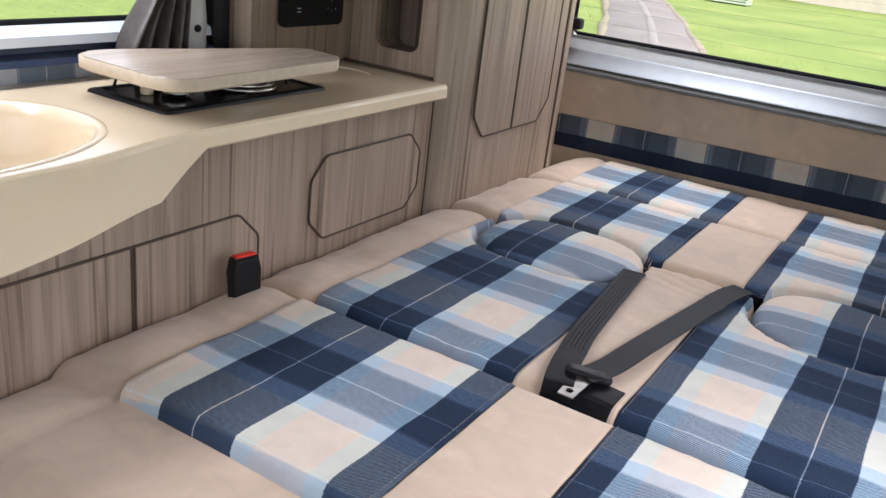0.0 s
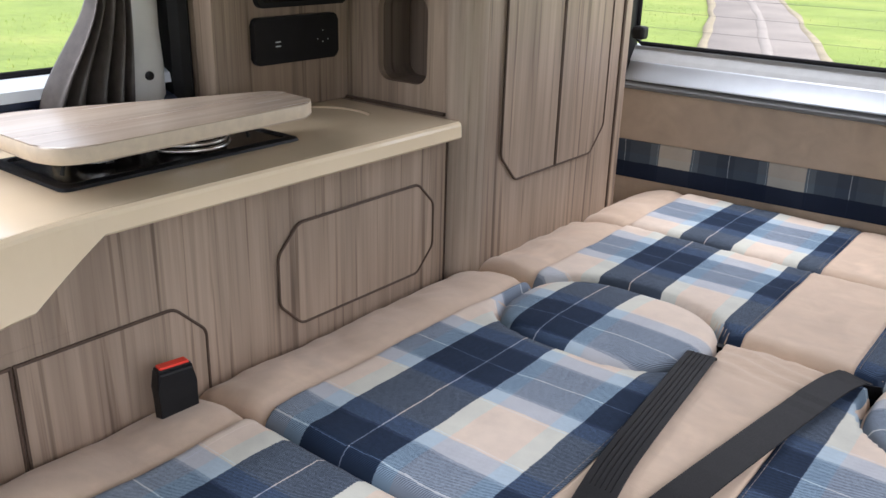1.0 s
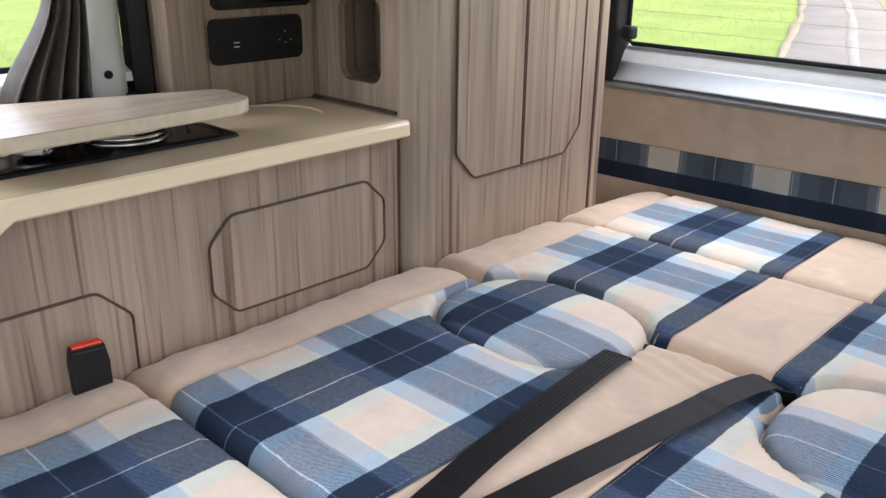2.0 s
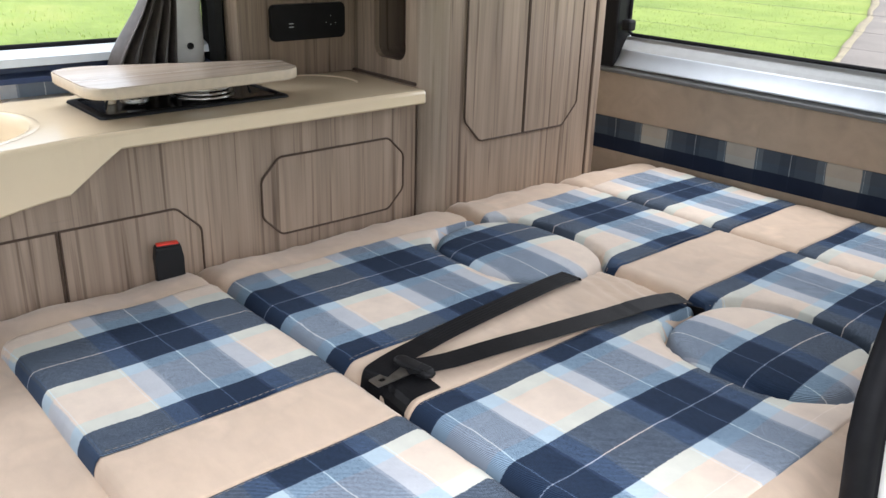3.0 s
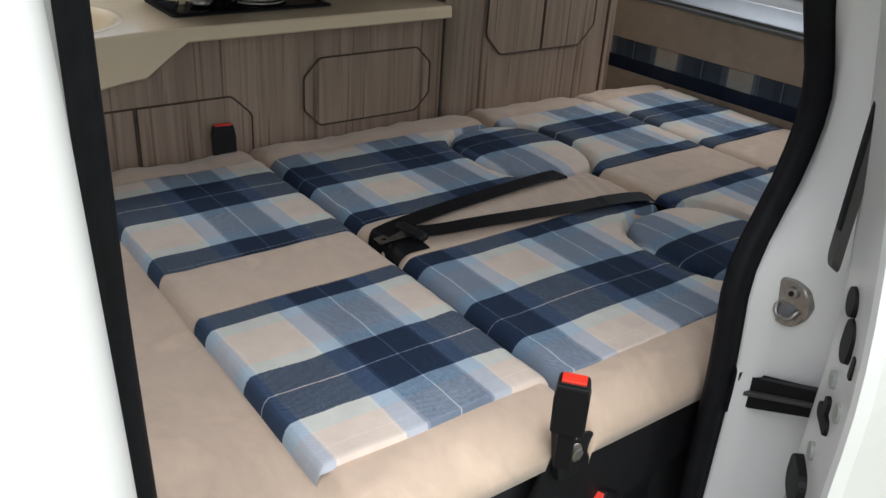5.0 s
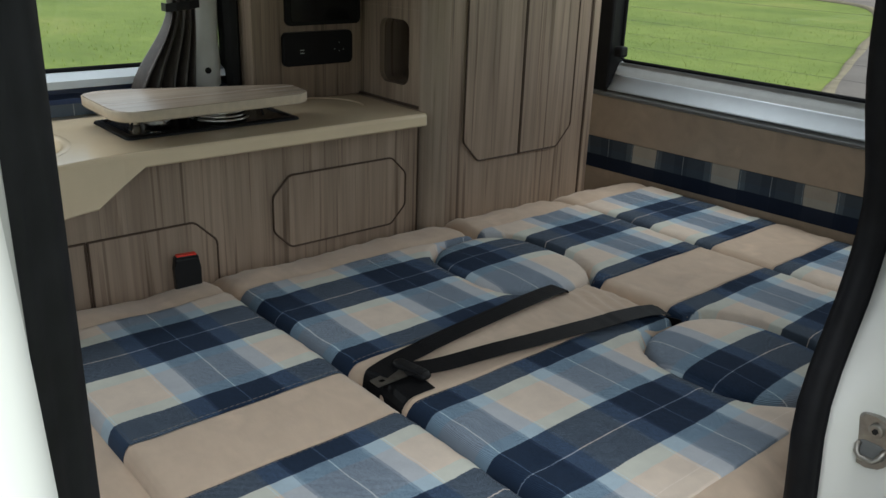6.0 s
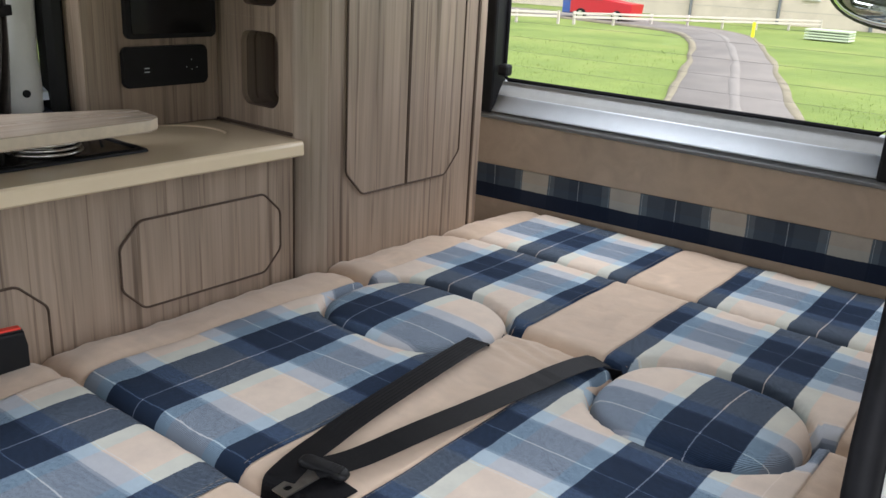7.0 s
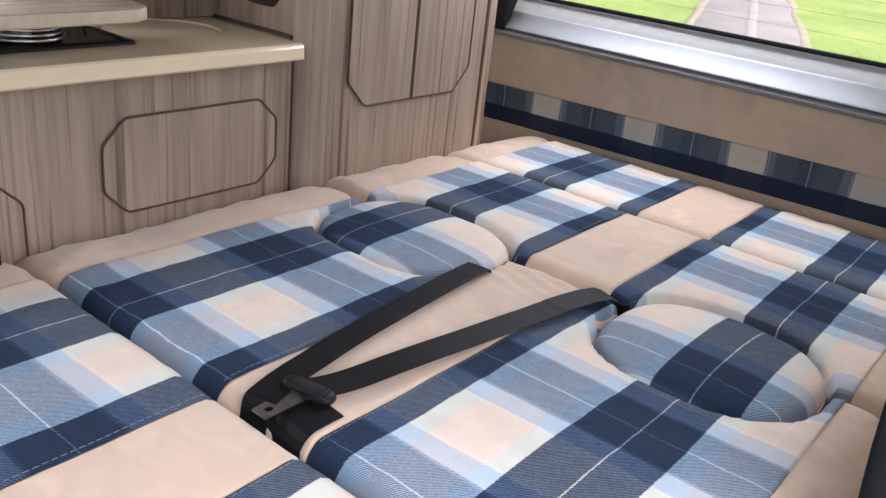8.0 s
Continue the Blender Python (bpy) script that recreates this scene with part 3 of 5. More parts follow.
cab = thing("wall_cab", (-0.6, -1.5, FLOOR), "plain cab end of the van with its windscreen", "cab wall", kind="structure")
part("scuttle", box((-1.5, -1.54, FLOOR), (0.36, -1.5, 1.15)), M_TRIMWHITE, cab)
part("header", box((-1.5, -1.54, 1.80), (0.30, -1.5, 1.93)), M_HEADLINE, cab)
for a, b in ((-1.5, -1.42), (0.20, 0.28)):
    part("screen_pillar", box((a, -1.54, 1.15), (b, -1.5, 1.80)), M_TRIMWHITE, cab)
g = part("windscreen", box((-1.42, -1.525, 1.15), (0.20, -1.518, 1.80)), M_GLASS, cab)
g.visible_shadow = False

near = thing("wall_near_side", (0.3, 0.0, FLOOR), "white painted van side with an open sliding doorway", "van side", kind="structure")


def side_shell(y0, y1, z0, z1, depth, bm=None):
    """A stretch of the near side, following its inward lean."""
    zs = [z0 + (z1 - z0) * k / 12 for k in range(13)]
    out = [(skin(z), z) for z in zs] + [(skin(z) - depth, z) for z in reversed(zs)]
    return prism(out, "y", y0, y1, bm=bm)


part("front_lower_panel", side_shell(-1.5, 0.385, -0.02, 1.15, 0.05), M_WHITE, near)
part("front_upper_panel", side_shell(-1.5, 0.385, 1.74, 1.95, 0.05), M_WHITE, near)
part("front_pillar", side_shell(-1.5, -0.95, 1.15, 1.74, 0.05), M_WHITE, near)
part("middle_pillar", side_shell(0.10, 0.385, 1.15, 1.74, 0.05), M_WHITE, near)
# unseen stretch, closed without a window to keep light off the tall cabinet
part("rear_panel", side_shell(1.60, 2.64, -0.02, 1.95, 0.05), M_WHITE, near)
# unseen header, set low to block sky light from the upper cabinets
part("door_header", side_shell(0.385, 1.60, 1.64, 1.95, 0.14), M_WHITE, near)
part("door_sill", box((0.02, 0.385, 0.10), (0.36, 1.60, FLOOR + 0.012), 0.02), M_BLACK, near, "black step sill")


# ---- door frame: pressed white jambs with a rubber seal ----
def rear_line(z):
    """How far back the doorway's rear edge lies at a height."""
    return 1.376 - 0.048 * smooth01(1.16, 0.98, z) + 0.074 * math.exp(-((z - 1.25) / 0.14) ** 2) - 0.02 * smooth01(1.3, 1.7, z)


def front_line(z):
    return 0.476


frame_thing = thing("door_frame", (0.26, 0.93, FLOOR), "white pressed steel doorway with a black rubber seal", "door frame", kind="structure")
ZS = [0.15 + 1.66 * k / 40 for k in range(41)]
# rear jamb: from the seal out to the skin, in rounded steps
rows = [[(rim(z) + 0.005, rear_line(z) + 0.10, z), (rim(z) + 0.025, rear_line(z) + 0.036, z), (rim(z) + 0.042, rear_line(z) + 0.022, z), (rim(z) + 0.062, rear_line(z) * 0.35 + 1.40 * 0.65 + 0.02, z),
         (skin(z) - 0.035, 1.415, z), (skin(z) - 0.012, 1.43, z), (skin(z), 1.46, z), (skin(z), 1.602, z), (skin(z) - 0.05, 1.602, z)] for z in ZS]
part("rear_jamb", loft(rows, True), M_WHITE, frame_thing, smooth=True)
rows = [[(rim(z) - 0.02, 0.36, z), (rim(z) - 0.004, 0.448, z), (rim(z) + 0.025, 0.440, z), (skin(z) - 0.055, 0.425, z), (skin(z) - 0.018, 0.420, z), (skin(z) - 0.003, 0.408, z), (skin(z) + 0.002, 0.382, z), (skin(z) - 0.05, 0.36, z)] for z in ZS]
part("front_jamb", loft(rows, True), M_WHITE, frame_thing, smooth=True)


def seal_bm(inner, sign, w, out_by=0.0):
    """The fat rubber seal on one side of the doorway: two lobes and a groove."""
    out = []
    for z in ZS:
        x, y = rim(z) + out_by, inner(z)
        out.append([(x - 0.030, y + sign * w * 0.9, z), (x - 0.028, y + sign * 0.006, z), (x - 0.016, y - sign * 0.001, z), (x - 0.002, y + sign * 0.003, z), (x + 0.006, y + sign * w * 0.35, z),
                    (x + 0.003, y + sign * w * 0.47, z), (x + 0.010, y + sign * w * 0.60, z), (x + 0.012, y + sign * w * 0.85, z), (x + 0.004, y + sign * w, z)])
    return loft(out, True)


part("front_seal", seal_bm(front_line, -1, 0.040), M_RUBBER, frame_thing, "black rubber door seal", True)
part("rear_seal", seal_bm(rear_line, 1, 0.056, 0.026), M_RUBBER, frame_thing, "black rubber door seal", True)
part("inner_trim", box((0.15, 0.30, FLOOR), (0.198, 0.448, 1.90), 0.01), M_TRIMWHITE, frame_thing)
part("rear_inner_trim", box((0.236, 1.55, FLOOR), (0.262, 2.60, 1.22), 0.008), M_PANELCLOTH, frame_thing, "beige cloth side trim")

latch = thing("striker_plate", (0.290, 1.405, 0.98), "grey steel door striker plate bolted to the jamb", "door latch")
M_ZINC = plain("dull zinc-plated steel", (0.36, 0.34, 0.315), 0.42, 1.0, vary=0.18, scale=60)
o = fillet_all([(0.268, 0.960), (0.276, 0.948), (0.306, 0.944), (0.326, 0.962), (0.333, 0.988), (0.322, 1.012), (0.300, 1.021), (0.277, 1.019), (0.268, 1.000)], 0.008)
part("plate", prism(o, "y", 1.393, 1.414, 0.004, seg=3), M_ZINC, latch)
part("recess", prism(rounded(0.282, 0.318, 0.960, 0.984, 0.009), "y", 1.3924, 1.3945, 0.0008), M_GREYLIP, latch, "dark pressed recess")
part("loop", tube([(0.284, 1.396, 0.978), (0.284, 1.388, 0.976), (0.286, 1.384, 0.968), (0.291, 1.382, 0.963), (0.308, 1.382, 0.963), (0.313, 1.384, 0.968), (0.316, 1.388, 0.977), (0.316, 1.396, 0.979)], 0.0038), M_ZINC, latch, "steel loop", True)
b = part("bolt", disc((0.302, 1.386, 1.004), "y", 0.0095, 0.009, 20, 0.002), M_ZINC, latch)
part("socket", disc((0.302, 1.384, 1.004), "y", 0.004, 0.003, 6), M_BLACK, b)

# ---- sliding door, pushed back along the outside ----
door = thing("sliding_door", (0.46, 1.8, 0.0), "white sliding side door standing open along the body", "car door")
D0, D1 = Vector((0.404, 1.330)), Vector((0.512, 1.200))


def edge_at(s, out=0.0):
    p = D0.lerp(D1, s)
    n = Vector((-(D1 - D0).y, (D1 - D0).x)).normalized()
    return p - n * out if n.y > 0 else p + n * out


ZD = [-0.02 + 1.80 * k / 30 for k in range(31)]


def lean(z):
    return skin(z) - skin(1.0)


rows = []
for z in ZD:
    q = lean(z)
    a, b = edge_at(0), edge_at(1)
    rows.append([(a.x + q - 0.004, a.y + 0.03, z), (a.x + q, a.y + 0.004, z), (a.x + q + 0.008, a.y - 0.008, z), (b.x + q - 0.006, b.y + 0.003, z), (b.x + q + 0.004, b.y - 0.002, z), (b.x + q + 0.012, b.y + 0.02, z),
                 (b.x + q + 0.02, 1.6, z), (b.x + q + 0.01, 2.35, z), (a.x + q + 0.04, 2.35, z)])
bm = loft([r for r in rows if r[0][2] < 1.21], True)
part("shell", bm, M_WHITE, door, smooth=False)
part("window_frame", loft([[p if p[1] < 1.5 else (p[0], 1.42, p[2]) for p in r] for r in rows if r[0][2] > 1.14], True), M_WHITE, door)
part("top_rail", prism([(1.42, 1.70), (2.35, 1.70), (2.35, 1.78), (1.42, 1.78)], "x", 0.36, 0.40), M_WHITE, door)
part("rear_rail", prism([(2.28, 1.20), (2.35, 1.20), (2.35, 1.70), (2.28, 1.70)], "x", 0.38, 0.42), M_WHITE, door)
g = part("pane", box((0.392, 1.42, 1.20), (0.397, 2.28, 1.70)), M_GLASS, door)
g.visible_shadow = False


def on_edge(s, z, w, h, depth, r, shape="round", name="hole", mat=M_BLACK, parent=None, label=""):
    """A small round-cornered piece set on the door's leading edge face."""
    c = edge_at(s)
    d = (D1 - D0).normalized()
    nrm = Vector((-d.y, d.x))
    if nrm.y > 0:
        nrm = -nrm
    bm = bmesh.new()
    pts = rounded(-w / 2, w / 2, -h / 2, h / 2, r, 5)
    q = lean(z)
    a = [bm.verts.new((c.x + q + d.x * u + nrm.x * depth, c.y + d.y * u + nrm.y * depth, z + v)) for u, v in pts]
    b = [bm.verts.new((c.x + q + d.x * u * 1.06 - nrm.x * 0.003, c.y + d.y * u * 1.06 - nrm.y * 0.003, z + v * 1.06)) for u, v in pts]
    bm.faces.new(a)
    for k in range(len(pts)):
        bm.faces.new((a[k], b[k], b[(k + 1) % len(pts)], a[(k + 1) % len(pts)]))
    return part(name, bm, mat, parent or door, label)


h = on_edge(0.04, 1.235, 0.036, 0.26, 0.008, 0.017, name="pull_handle", mat=M_DARKGREY, label="dark grey recessed pull handle")
on_edge(0.10, 1.245, 0.016, 0.17, 0.011, 0.007, name="grip_recess", mat=M_BLACK, parent=h)
on_edge(0.46, 1.098, 0.040, 0.036, 0.007, 0.017, name="rubber_plug", label="round black rubber plug")
on_edge(0.56, 1.053, 0.042, 0.058, 0.007, 0.020, name="rubber_plug", label="oval black rubber plug")
on_edge(0.40, 0.980, 0.022, 0.024, 0.006, 0.010, name="plastic_plug", mat=M_PLASTGREY, label="small grey plastic plug")
on_edge(0.74, 0.968, 0.022, 0.026, 0.006, 0.010, name="plastic_plug", mat=M_PLASTGREY, label="small grey plastic plug")
on_edge(0.46, 0.925, 0.060, 0.022, 0.006, 0.010, name="latch_slot", label="black slot of the latch")
on_edge(0.46, 0.942, 0.018, 0.030, 0.0065, 0.006, name="latch_slot", label="black slot of the latch")
on_edge(0.42, 0.865, 0.022, 0.024, 0.006, 0.010, name="plastic_plug", mat=M_PLASTGREY, label="small grey plastic plug")
on_edge(0.36, 0.800, 0.080, 0.060, 0.012, 0.024, name="roller_cover", label="black roller cover")
on_edge(0.80, 1.040, 0.012, 0.030, 0.005, 0.003, name="sticker", label="small black printed sticker")

arm = thing("door_arm", (0.31, 1.37, 0.86), "black steel arm between jamb and sliding door", "hinge arm")
part("arm_plate", prism([(0.266, 0.786), (0.290, 0.790), (0.400, 0.842), (0.400, 0.890), (0.290, 0.846), (0.266, 0.848)], "y", 1.375, 1.392, 0.003), M_BLACK, arm)
part("arm_flange", prism([(0.258, 0.776), (0.272, 0.778), (0.276, 0.858), (0.264, 0.862)], "y", 1.352, 1.408, 0.003), M_BLACK, arm)
part("arm_rib", prism([(0.278, 0.812), (0.400, 0.864), (0.400, 0.870), (0.278, 0.820)], "y", 1.366, 1.376, 0.001), M_DARKGREY, arm)


# ---- tailgate ----
gate = thing("tailgate", (-0.58, 2.60, FLOOR), "van tailgate lined with beige cloth and a checked strip", "tailgate")
part("lower_lining", box((-1.24, 2.575, FLOOR), (0.12, 2.62, 1.0885), 0.006), M_PANELCLOTH, gate, "beige cloth lining")
fs = part("fabric_strip", box((-1.22, 2.571, 0.852), (0.10, 2.578, 0.957), 0.002), M_PLAID_GATE, gate, "blue checked cloth strip")
fs.matrix_basis = pose(-0.70, 0, 0.905, 0, -1.1, 0) @ pose(0.70, 0, -0.905)
part("ledge", prism([(2.62, 1.0887), (2.563, 1.0890), (2.557, 1.0925), (2.557, 1.0990), (2.563, 1.1070), (2.585, 1.1115), (2.62, 1.1115)], "x", -1.24, 0.10), M_GREYLIP, gate, "dark grey ledge")
sill_line = [(2.5600 + 0.0310 * k / 12 + 0.004 * math.sin(math.pi * k / 12), 1.1117 + 0.0473 * k / 12) for k in range(13)]
part("sill", prism([(2.64, 1.1117)] + sill_line + [(2.64, 1.159)], "x", -1.135, -0.035), M_SILVER, gate, "pale silver painted sill", True)
part("upper_sill", prism([(2.64, 1.1593), (2.591, 1.1593), (2.597, 1.170), (2.613, 1.196), (2.64, 1.199)], "x", -1.135, -0.035), M_GREYSILL, gate, "grey painted window surround")
for a, b in ((-1.24, -1.118), (-0.048, 0.12)):
    part("window_pillar", box((a, 2.555, 1.1045), (b, 2.63, 1.80), 0.008), M_BLACK, gate, "black plastic pillar trim")
part("header", box((-1.24, 2.56, 1.72), (0.12, 2.66, 1.95)), M_HEADLINE, gate)
g = part("pane", box((-1.14, 2.628, 1.196), (-0.03, 2.633, 1.74)), M_GLASS, gate)
g.visible_shadow = False
part("gasket", tube([(-1.115, 2.612, 1.740), (-1.115, 2.612, 1.215), (-1.10, 2.612, 1.203), (-0.07, 2.612, 1.203), (-0.052, 2.612, 1.215), (-0.052, 2.612, 1.74)], 0.006), M_RUBBER, gate, "black rubber window gasket")
for k in range(11):
    part("heater_wire", box((-1.11, 2.6268, 1.245 + 0.042 * k), (-0.055, 2.6272, 1.2456 + 0.042 * k)), M_GREYLIP, gate)
knob = thing("pillar_knob", (-1.09, 2.60, 1.235), "small black plastic catch beside the rear window", "catch")
part("stem", tube([(-1.118, 2.592, 1.234), (-1.098, 2.580, 1.234)], 0.007), M_BLACK, knob)
part("knob_head", box((-1.106, 2.556, 1.218), (-1.072, 2.592, 1.252), 0.008), M_BLACK, knob)

mirror = thing("parking_mirror", (-0.16, 2.86, 1.5), "black convex parking mirror hung outside the rear window", "mirror")
bm = bmesh.new()
bmesh.ops.create_uvsphere(bm, u_segments=28, v_segments=16, radius=1)
bmesh.ops.transform(bm, matrix=pose(-0.115, 2.86, 1.520, -14, 0, 0) @ Matrix.Diagonal((0.195, 0.045, 0.105, 1)), verts=bm.verts)
part("housing", bm, M_BLACK, mirror, smooth=True)
bm = bmesh.new()
bmesh.ops.create_uvsphere(bm, u_segments=28, v_segments=16, radius=1)
bmesh.ops.transform(bm, matrix=pose(-0.115, 2.832, 1.513, -14, 0, 0) @ Matrix.Diagonal((0.176, 0.030, 0.088, 1)), verts=bm.verts)
part("mirror_glass", bm, plain("mirror glass", (0.75, 0.78, 0.80), 0.03, 1.0, vary=0.01, bump=0), mirror, smooth=True)
part("bracket", tube([(-0.13, 2.87, 1.56), (-0.13, 2.80, 1.70), (-0.13, 2.66, 1.78)], 0.014), M_BLACK, mirror)


# ---- kitchen unit ----
KX = -1.065
unit = thing("kitchen_unit", (-1.25, 1.05, FLOOR), "grey-brown wood laminate kitchen unit beside the bed", "kitchen unit")
part("carcass", box((-1.445, 0.95, FLOOR), (KX, 1.734, 1.100)), M_WOOD, unit)
part("sink_cupboard", box((-1.445, 0.30, FLOOR), (KX, 0.9499, 0.975)), M_WOOD, unit)
part("sink_front", box((KX - 0.016, 0.30, 0.9752), (KX, 0.9499, 1.100)), M_WOOD, unit)


def octagon(y0, y1, z0, z1, c, corners="abcd"):
    """A panel outline with cut corners: a low start, b low end, c high end, d high start."""
    out = []
    out += [(y0 + c, z0), (y1 - c, z0)] if "a" in corners and "b" in corners else ([(y0 + c, z0), (y1, z0)] if "a" in corners else [(y0, z0), (y1 - c, z0)] if "b" in corners else [(y0, z0), (y1, z0)])
    if "b" in corners:
        out += [(y1, z0 + c)]
    out += [(y1, z1 - c), (y1 - c, z1)] if "c" in corners else [(y1, z1)]
    out += [(y0 + c, z1), (y0, z1 - c)] if "d" in corners else [(y0, z1)]
    if "a" in corners:
        out += [(y0, z0 + c)]
    return out


def fillet(pts, r, n=4):
    """Rounds the blunt corners of an outline."""
    out = []
    for i, p in enumerate(pts):
        p, a, b = Vector(p), Vector(pts[i - 1]), Vector(pts[(i + 1) % len(pts)])
        u, v = (a - p).normalized(), (b - p).normalized()
        if u.dot(v) > -0.3:
            out.append(tuple(p))
            continue
        k = min(r if p.y < 1.3 else r * 0.18, (a - p).length * 0.45, (b - p).length * 0.45)
        out += [tuple((1 - t) ** 2 * (p + u * k) + 2 * t * (1 - t) * p + t * t * (p + v * k)) for t in [j / n for j in range(n + 1)]]
    return out


def panel_door(parent, x, pts, name="door", closed=True, skip=()):
    """A thin door set flush in the front, outlined by a brown edging strip."""
    pts = fillet(pts, 0.011)
    d = part(name, prism(pts, "x", x - 0.004, x + 0.0035, 0.0012), M_WOOD, parent)
    n = len(pts)
    bm = bmesh.new()
    for i in range(n):
        if i in skip:
            continue
        (a, b), (c, e) = pts[i], pts[(i + 1) % n]
        l = math.hypot(c - a, e - b)
        u, v = (c - a) / l * 0.002, (e - b) / l * 0.002
        tube([(x + 0.0035, a - u, b - v), (x + 0.0035, c + u, e + v)], 0.0025, 6, bm=bm)
    part("edging", bm, M_EDGE, d, "dark brown edging strip")
    return d


panel_door(unit, KX, octagon(1.296, 1.690, 0.846, 1.026, 0.046))
panel_door(unit, KX, octagon(0.866, 1.150, 0.62, 0.956, 0.052, "c"))
panel_door(unit, KX, octagon(0.52, 0.860, 0.62, 0.956, 0.052, "d"))
part("joint_strip", box((KX, 1.7305, 0.55), (KX + 0.002, 1.734, 1.100)), M_EDGE, unit)


def front(y):
    """The worktop's front edge, swelling out round the sink."""
    return -1.030 + 0.040 * (1 - smooth01(0.68, 0.98, y))


def low(y):
    """The lower edge of the worktop's apron."""
    if y > 0.990:
        return 1.104
    return 1.104 - 0.070 * min(1.0, (0.990 - y) / 0.105) - 0.012 * smooth01(0.885, 0.55, y) - 0.02 * (1 - smooth01(0.55, 0.885, y))


TOP = 1.137
counter = thing("worktop", (-1.24, 1.0, 1.10), "cream moulded worktop with a built-in sink and deep apron", "worktop")
YS = sorted({0.28 + 1.452 * k / 48 for k in range(49)} | {0.885, 0.990})
outline = [(front(y) - 0.012, y) for y in YS] + [(-1.445, 1.732), (-1.445, 0.28)]
SINK = (-1.220, 0.600)


def sink_loop(s, n=56):
    out = []
    for k in range(n):
        a = 2 * math.pi * k / n
        c, q = math.cos(a), math.sin(a)
        out.append((SINK[0] + 0.196 * s * math.copysign(abs(c) ** 0.92, c), SINK[1] + 0.280 * s * math.copysign(abs(q) ** 0.92, q)))
    return out


bm = plate(outline, sink_loop(1.0), "z", TOP - 0.020, TOP)
part("top", bm, M_CREAM, counter)
rows = [[(front(y) - 0.013, y, TOP - 0.0002), (front(y) - 0.007, y, TOP + 0.0004), (front(y) - 0.002, y, TOP - 0.003), (front(y), y, TOP - 0.008), (front(y) + 0.001, y, low(y) + 0.004), (front(y) - 0.003, y, low(y)), (front(y) - 0.014, y, low(y)), (front(y) - 0.014, y, TOP - 0.021)] for y in YS]
bm = loft(rows, True)
bm.verts.ensure_lookup_table()
bm.faces.new([bm.verts[k] for k in range(8)])
bm.faces.new([bm.verts[len(bm.verts) - 1 - k] for k in range(8)])
part("apron", bm, M_CREAM, counter)
rows = [[(x, y, TOP + dz) for x, y in sink_loop(s)] for s, dz in ((1.06, 0.0006), (1.045, 0.002), (1.02, 0.0022), (0.995, 0.0002), (0.965, -0.02), (0.93, -0.08), (0.86, -0.118), (0.70, -0.130), (0.35, -0.133), (0.1, -0.134))]
bm = loft(rows, True)
bm.faces.new([v for v in bm.verts[:] if abs(v.co.z - (TOP - 0.134)) < 1e-4])
part("sink_bowl", bm, M_CREAM, counter, "cream moulded sink bowl", True)
part("plug_hole", disc((SINK[0] - 0.02, SINK[1], TOP - 0.1335), "z", 0.025, 0.003, 20, 0.001), M_STEEL, counter)
RING = (-1.240, 1.540)
# raised open arc: shapes only the highlight on the recess's far edge
rows = [[(RING[0] + 0.118 * s * math.cos(a), RING[1] + 0.122 * s * math.sin(a), TOP + dz) for a in [math.pi * (0.36 + 1.0 * k / 32) for k in range(33)]] for s, dz in ((1.05, 0.0002), (1.02, 0.0032), (0.985, 0.0034), (0.955, 0.0002))]
part("drainer_rim", loft(rows), M_CREAM, counter, "raised arc shaped for the lit far edge of a round recess", True)

hob = thing("gas_hob", (-1.24, 1.21, TOP), "black glass gas hob set in the worktop", "hob")
part("base", prism(rounded(-1.345, -1.140, 1.000, 1.418, 0.014), "z", TOP + 0.0003, TOP + 0.0045, 0.001), M_GLOSSBLACK, hob)
part("rim", loft([[(x, y, TOP + z) for x, y in rounded(-1.345 + i, -1.140 - i, 1.0 + i, 1.418 - i, 0.014)] for i, z in ((-0.005, 0.0006), (-0.003, 0.005), (0.006, 0.0075), (0.012, 0.007), (0.014, 0.003))], True), M_BLACK, hob)
for y in (1.235, 1.10):
    bn = part("burner", disc((-1.225, y, TOP + 0.010), "z", 0.030, 0.014, 24, 0.003), M_STEEL, hob)
    part("burner_cap", disc((-1.225, y, TOP + 0.0245), "z", 0.022, 0.006, 24, 0.002), M_BLACK, bn)
for z, r in ((0.016, 0.066), (0.024, 0.062), (0.032, 0.058)):
    part("trim_ring", tube([(-1.210 + r * math.cos(a), 1.245 + r * math.sin(a), TOP + z) for a in [2 * math.pi * k / 40 for k in range(40)]], 0.0032, 8, True), M_STEEL, hob, "bright steel ring", True)
for x in (-1.30, -1.18):
    part("pan_support", tube([(x, 1.02, TOP + 0.012), (x, 1.03, TOP + 0.040), (x, 1.335, TOP + 0.040), (x, 1.345, TOP + 0.012)], 0.0035), M_BLACK, hob)
for y in (1.06, 1.16, 1.31):
    part("pan_support", tube([(-1.325, y, TOP + 0.036), (-1.155, y, TOP + 0.036)], 0.003), M_BLACK, hob)
part("knob", disc((-1.262, 1.062, TOP + 0.0045), "z", 0.012, 0.020, 20, 0.003), M_CREAM, hob, "cream control knob")

lid = thing("hob_lid", (-1.21, 1.2, TOP + 0.048), "wood-effect laminate lid laid over the hob", "lid")
LID = [(-1.082, 0.964), (-1.094, 1.396), (-1.116, 1.430), (-1.215, 1.440), (-1.350, 1.040), (-1.340, 0.968)]


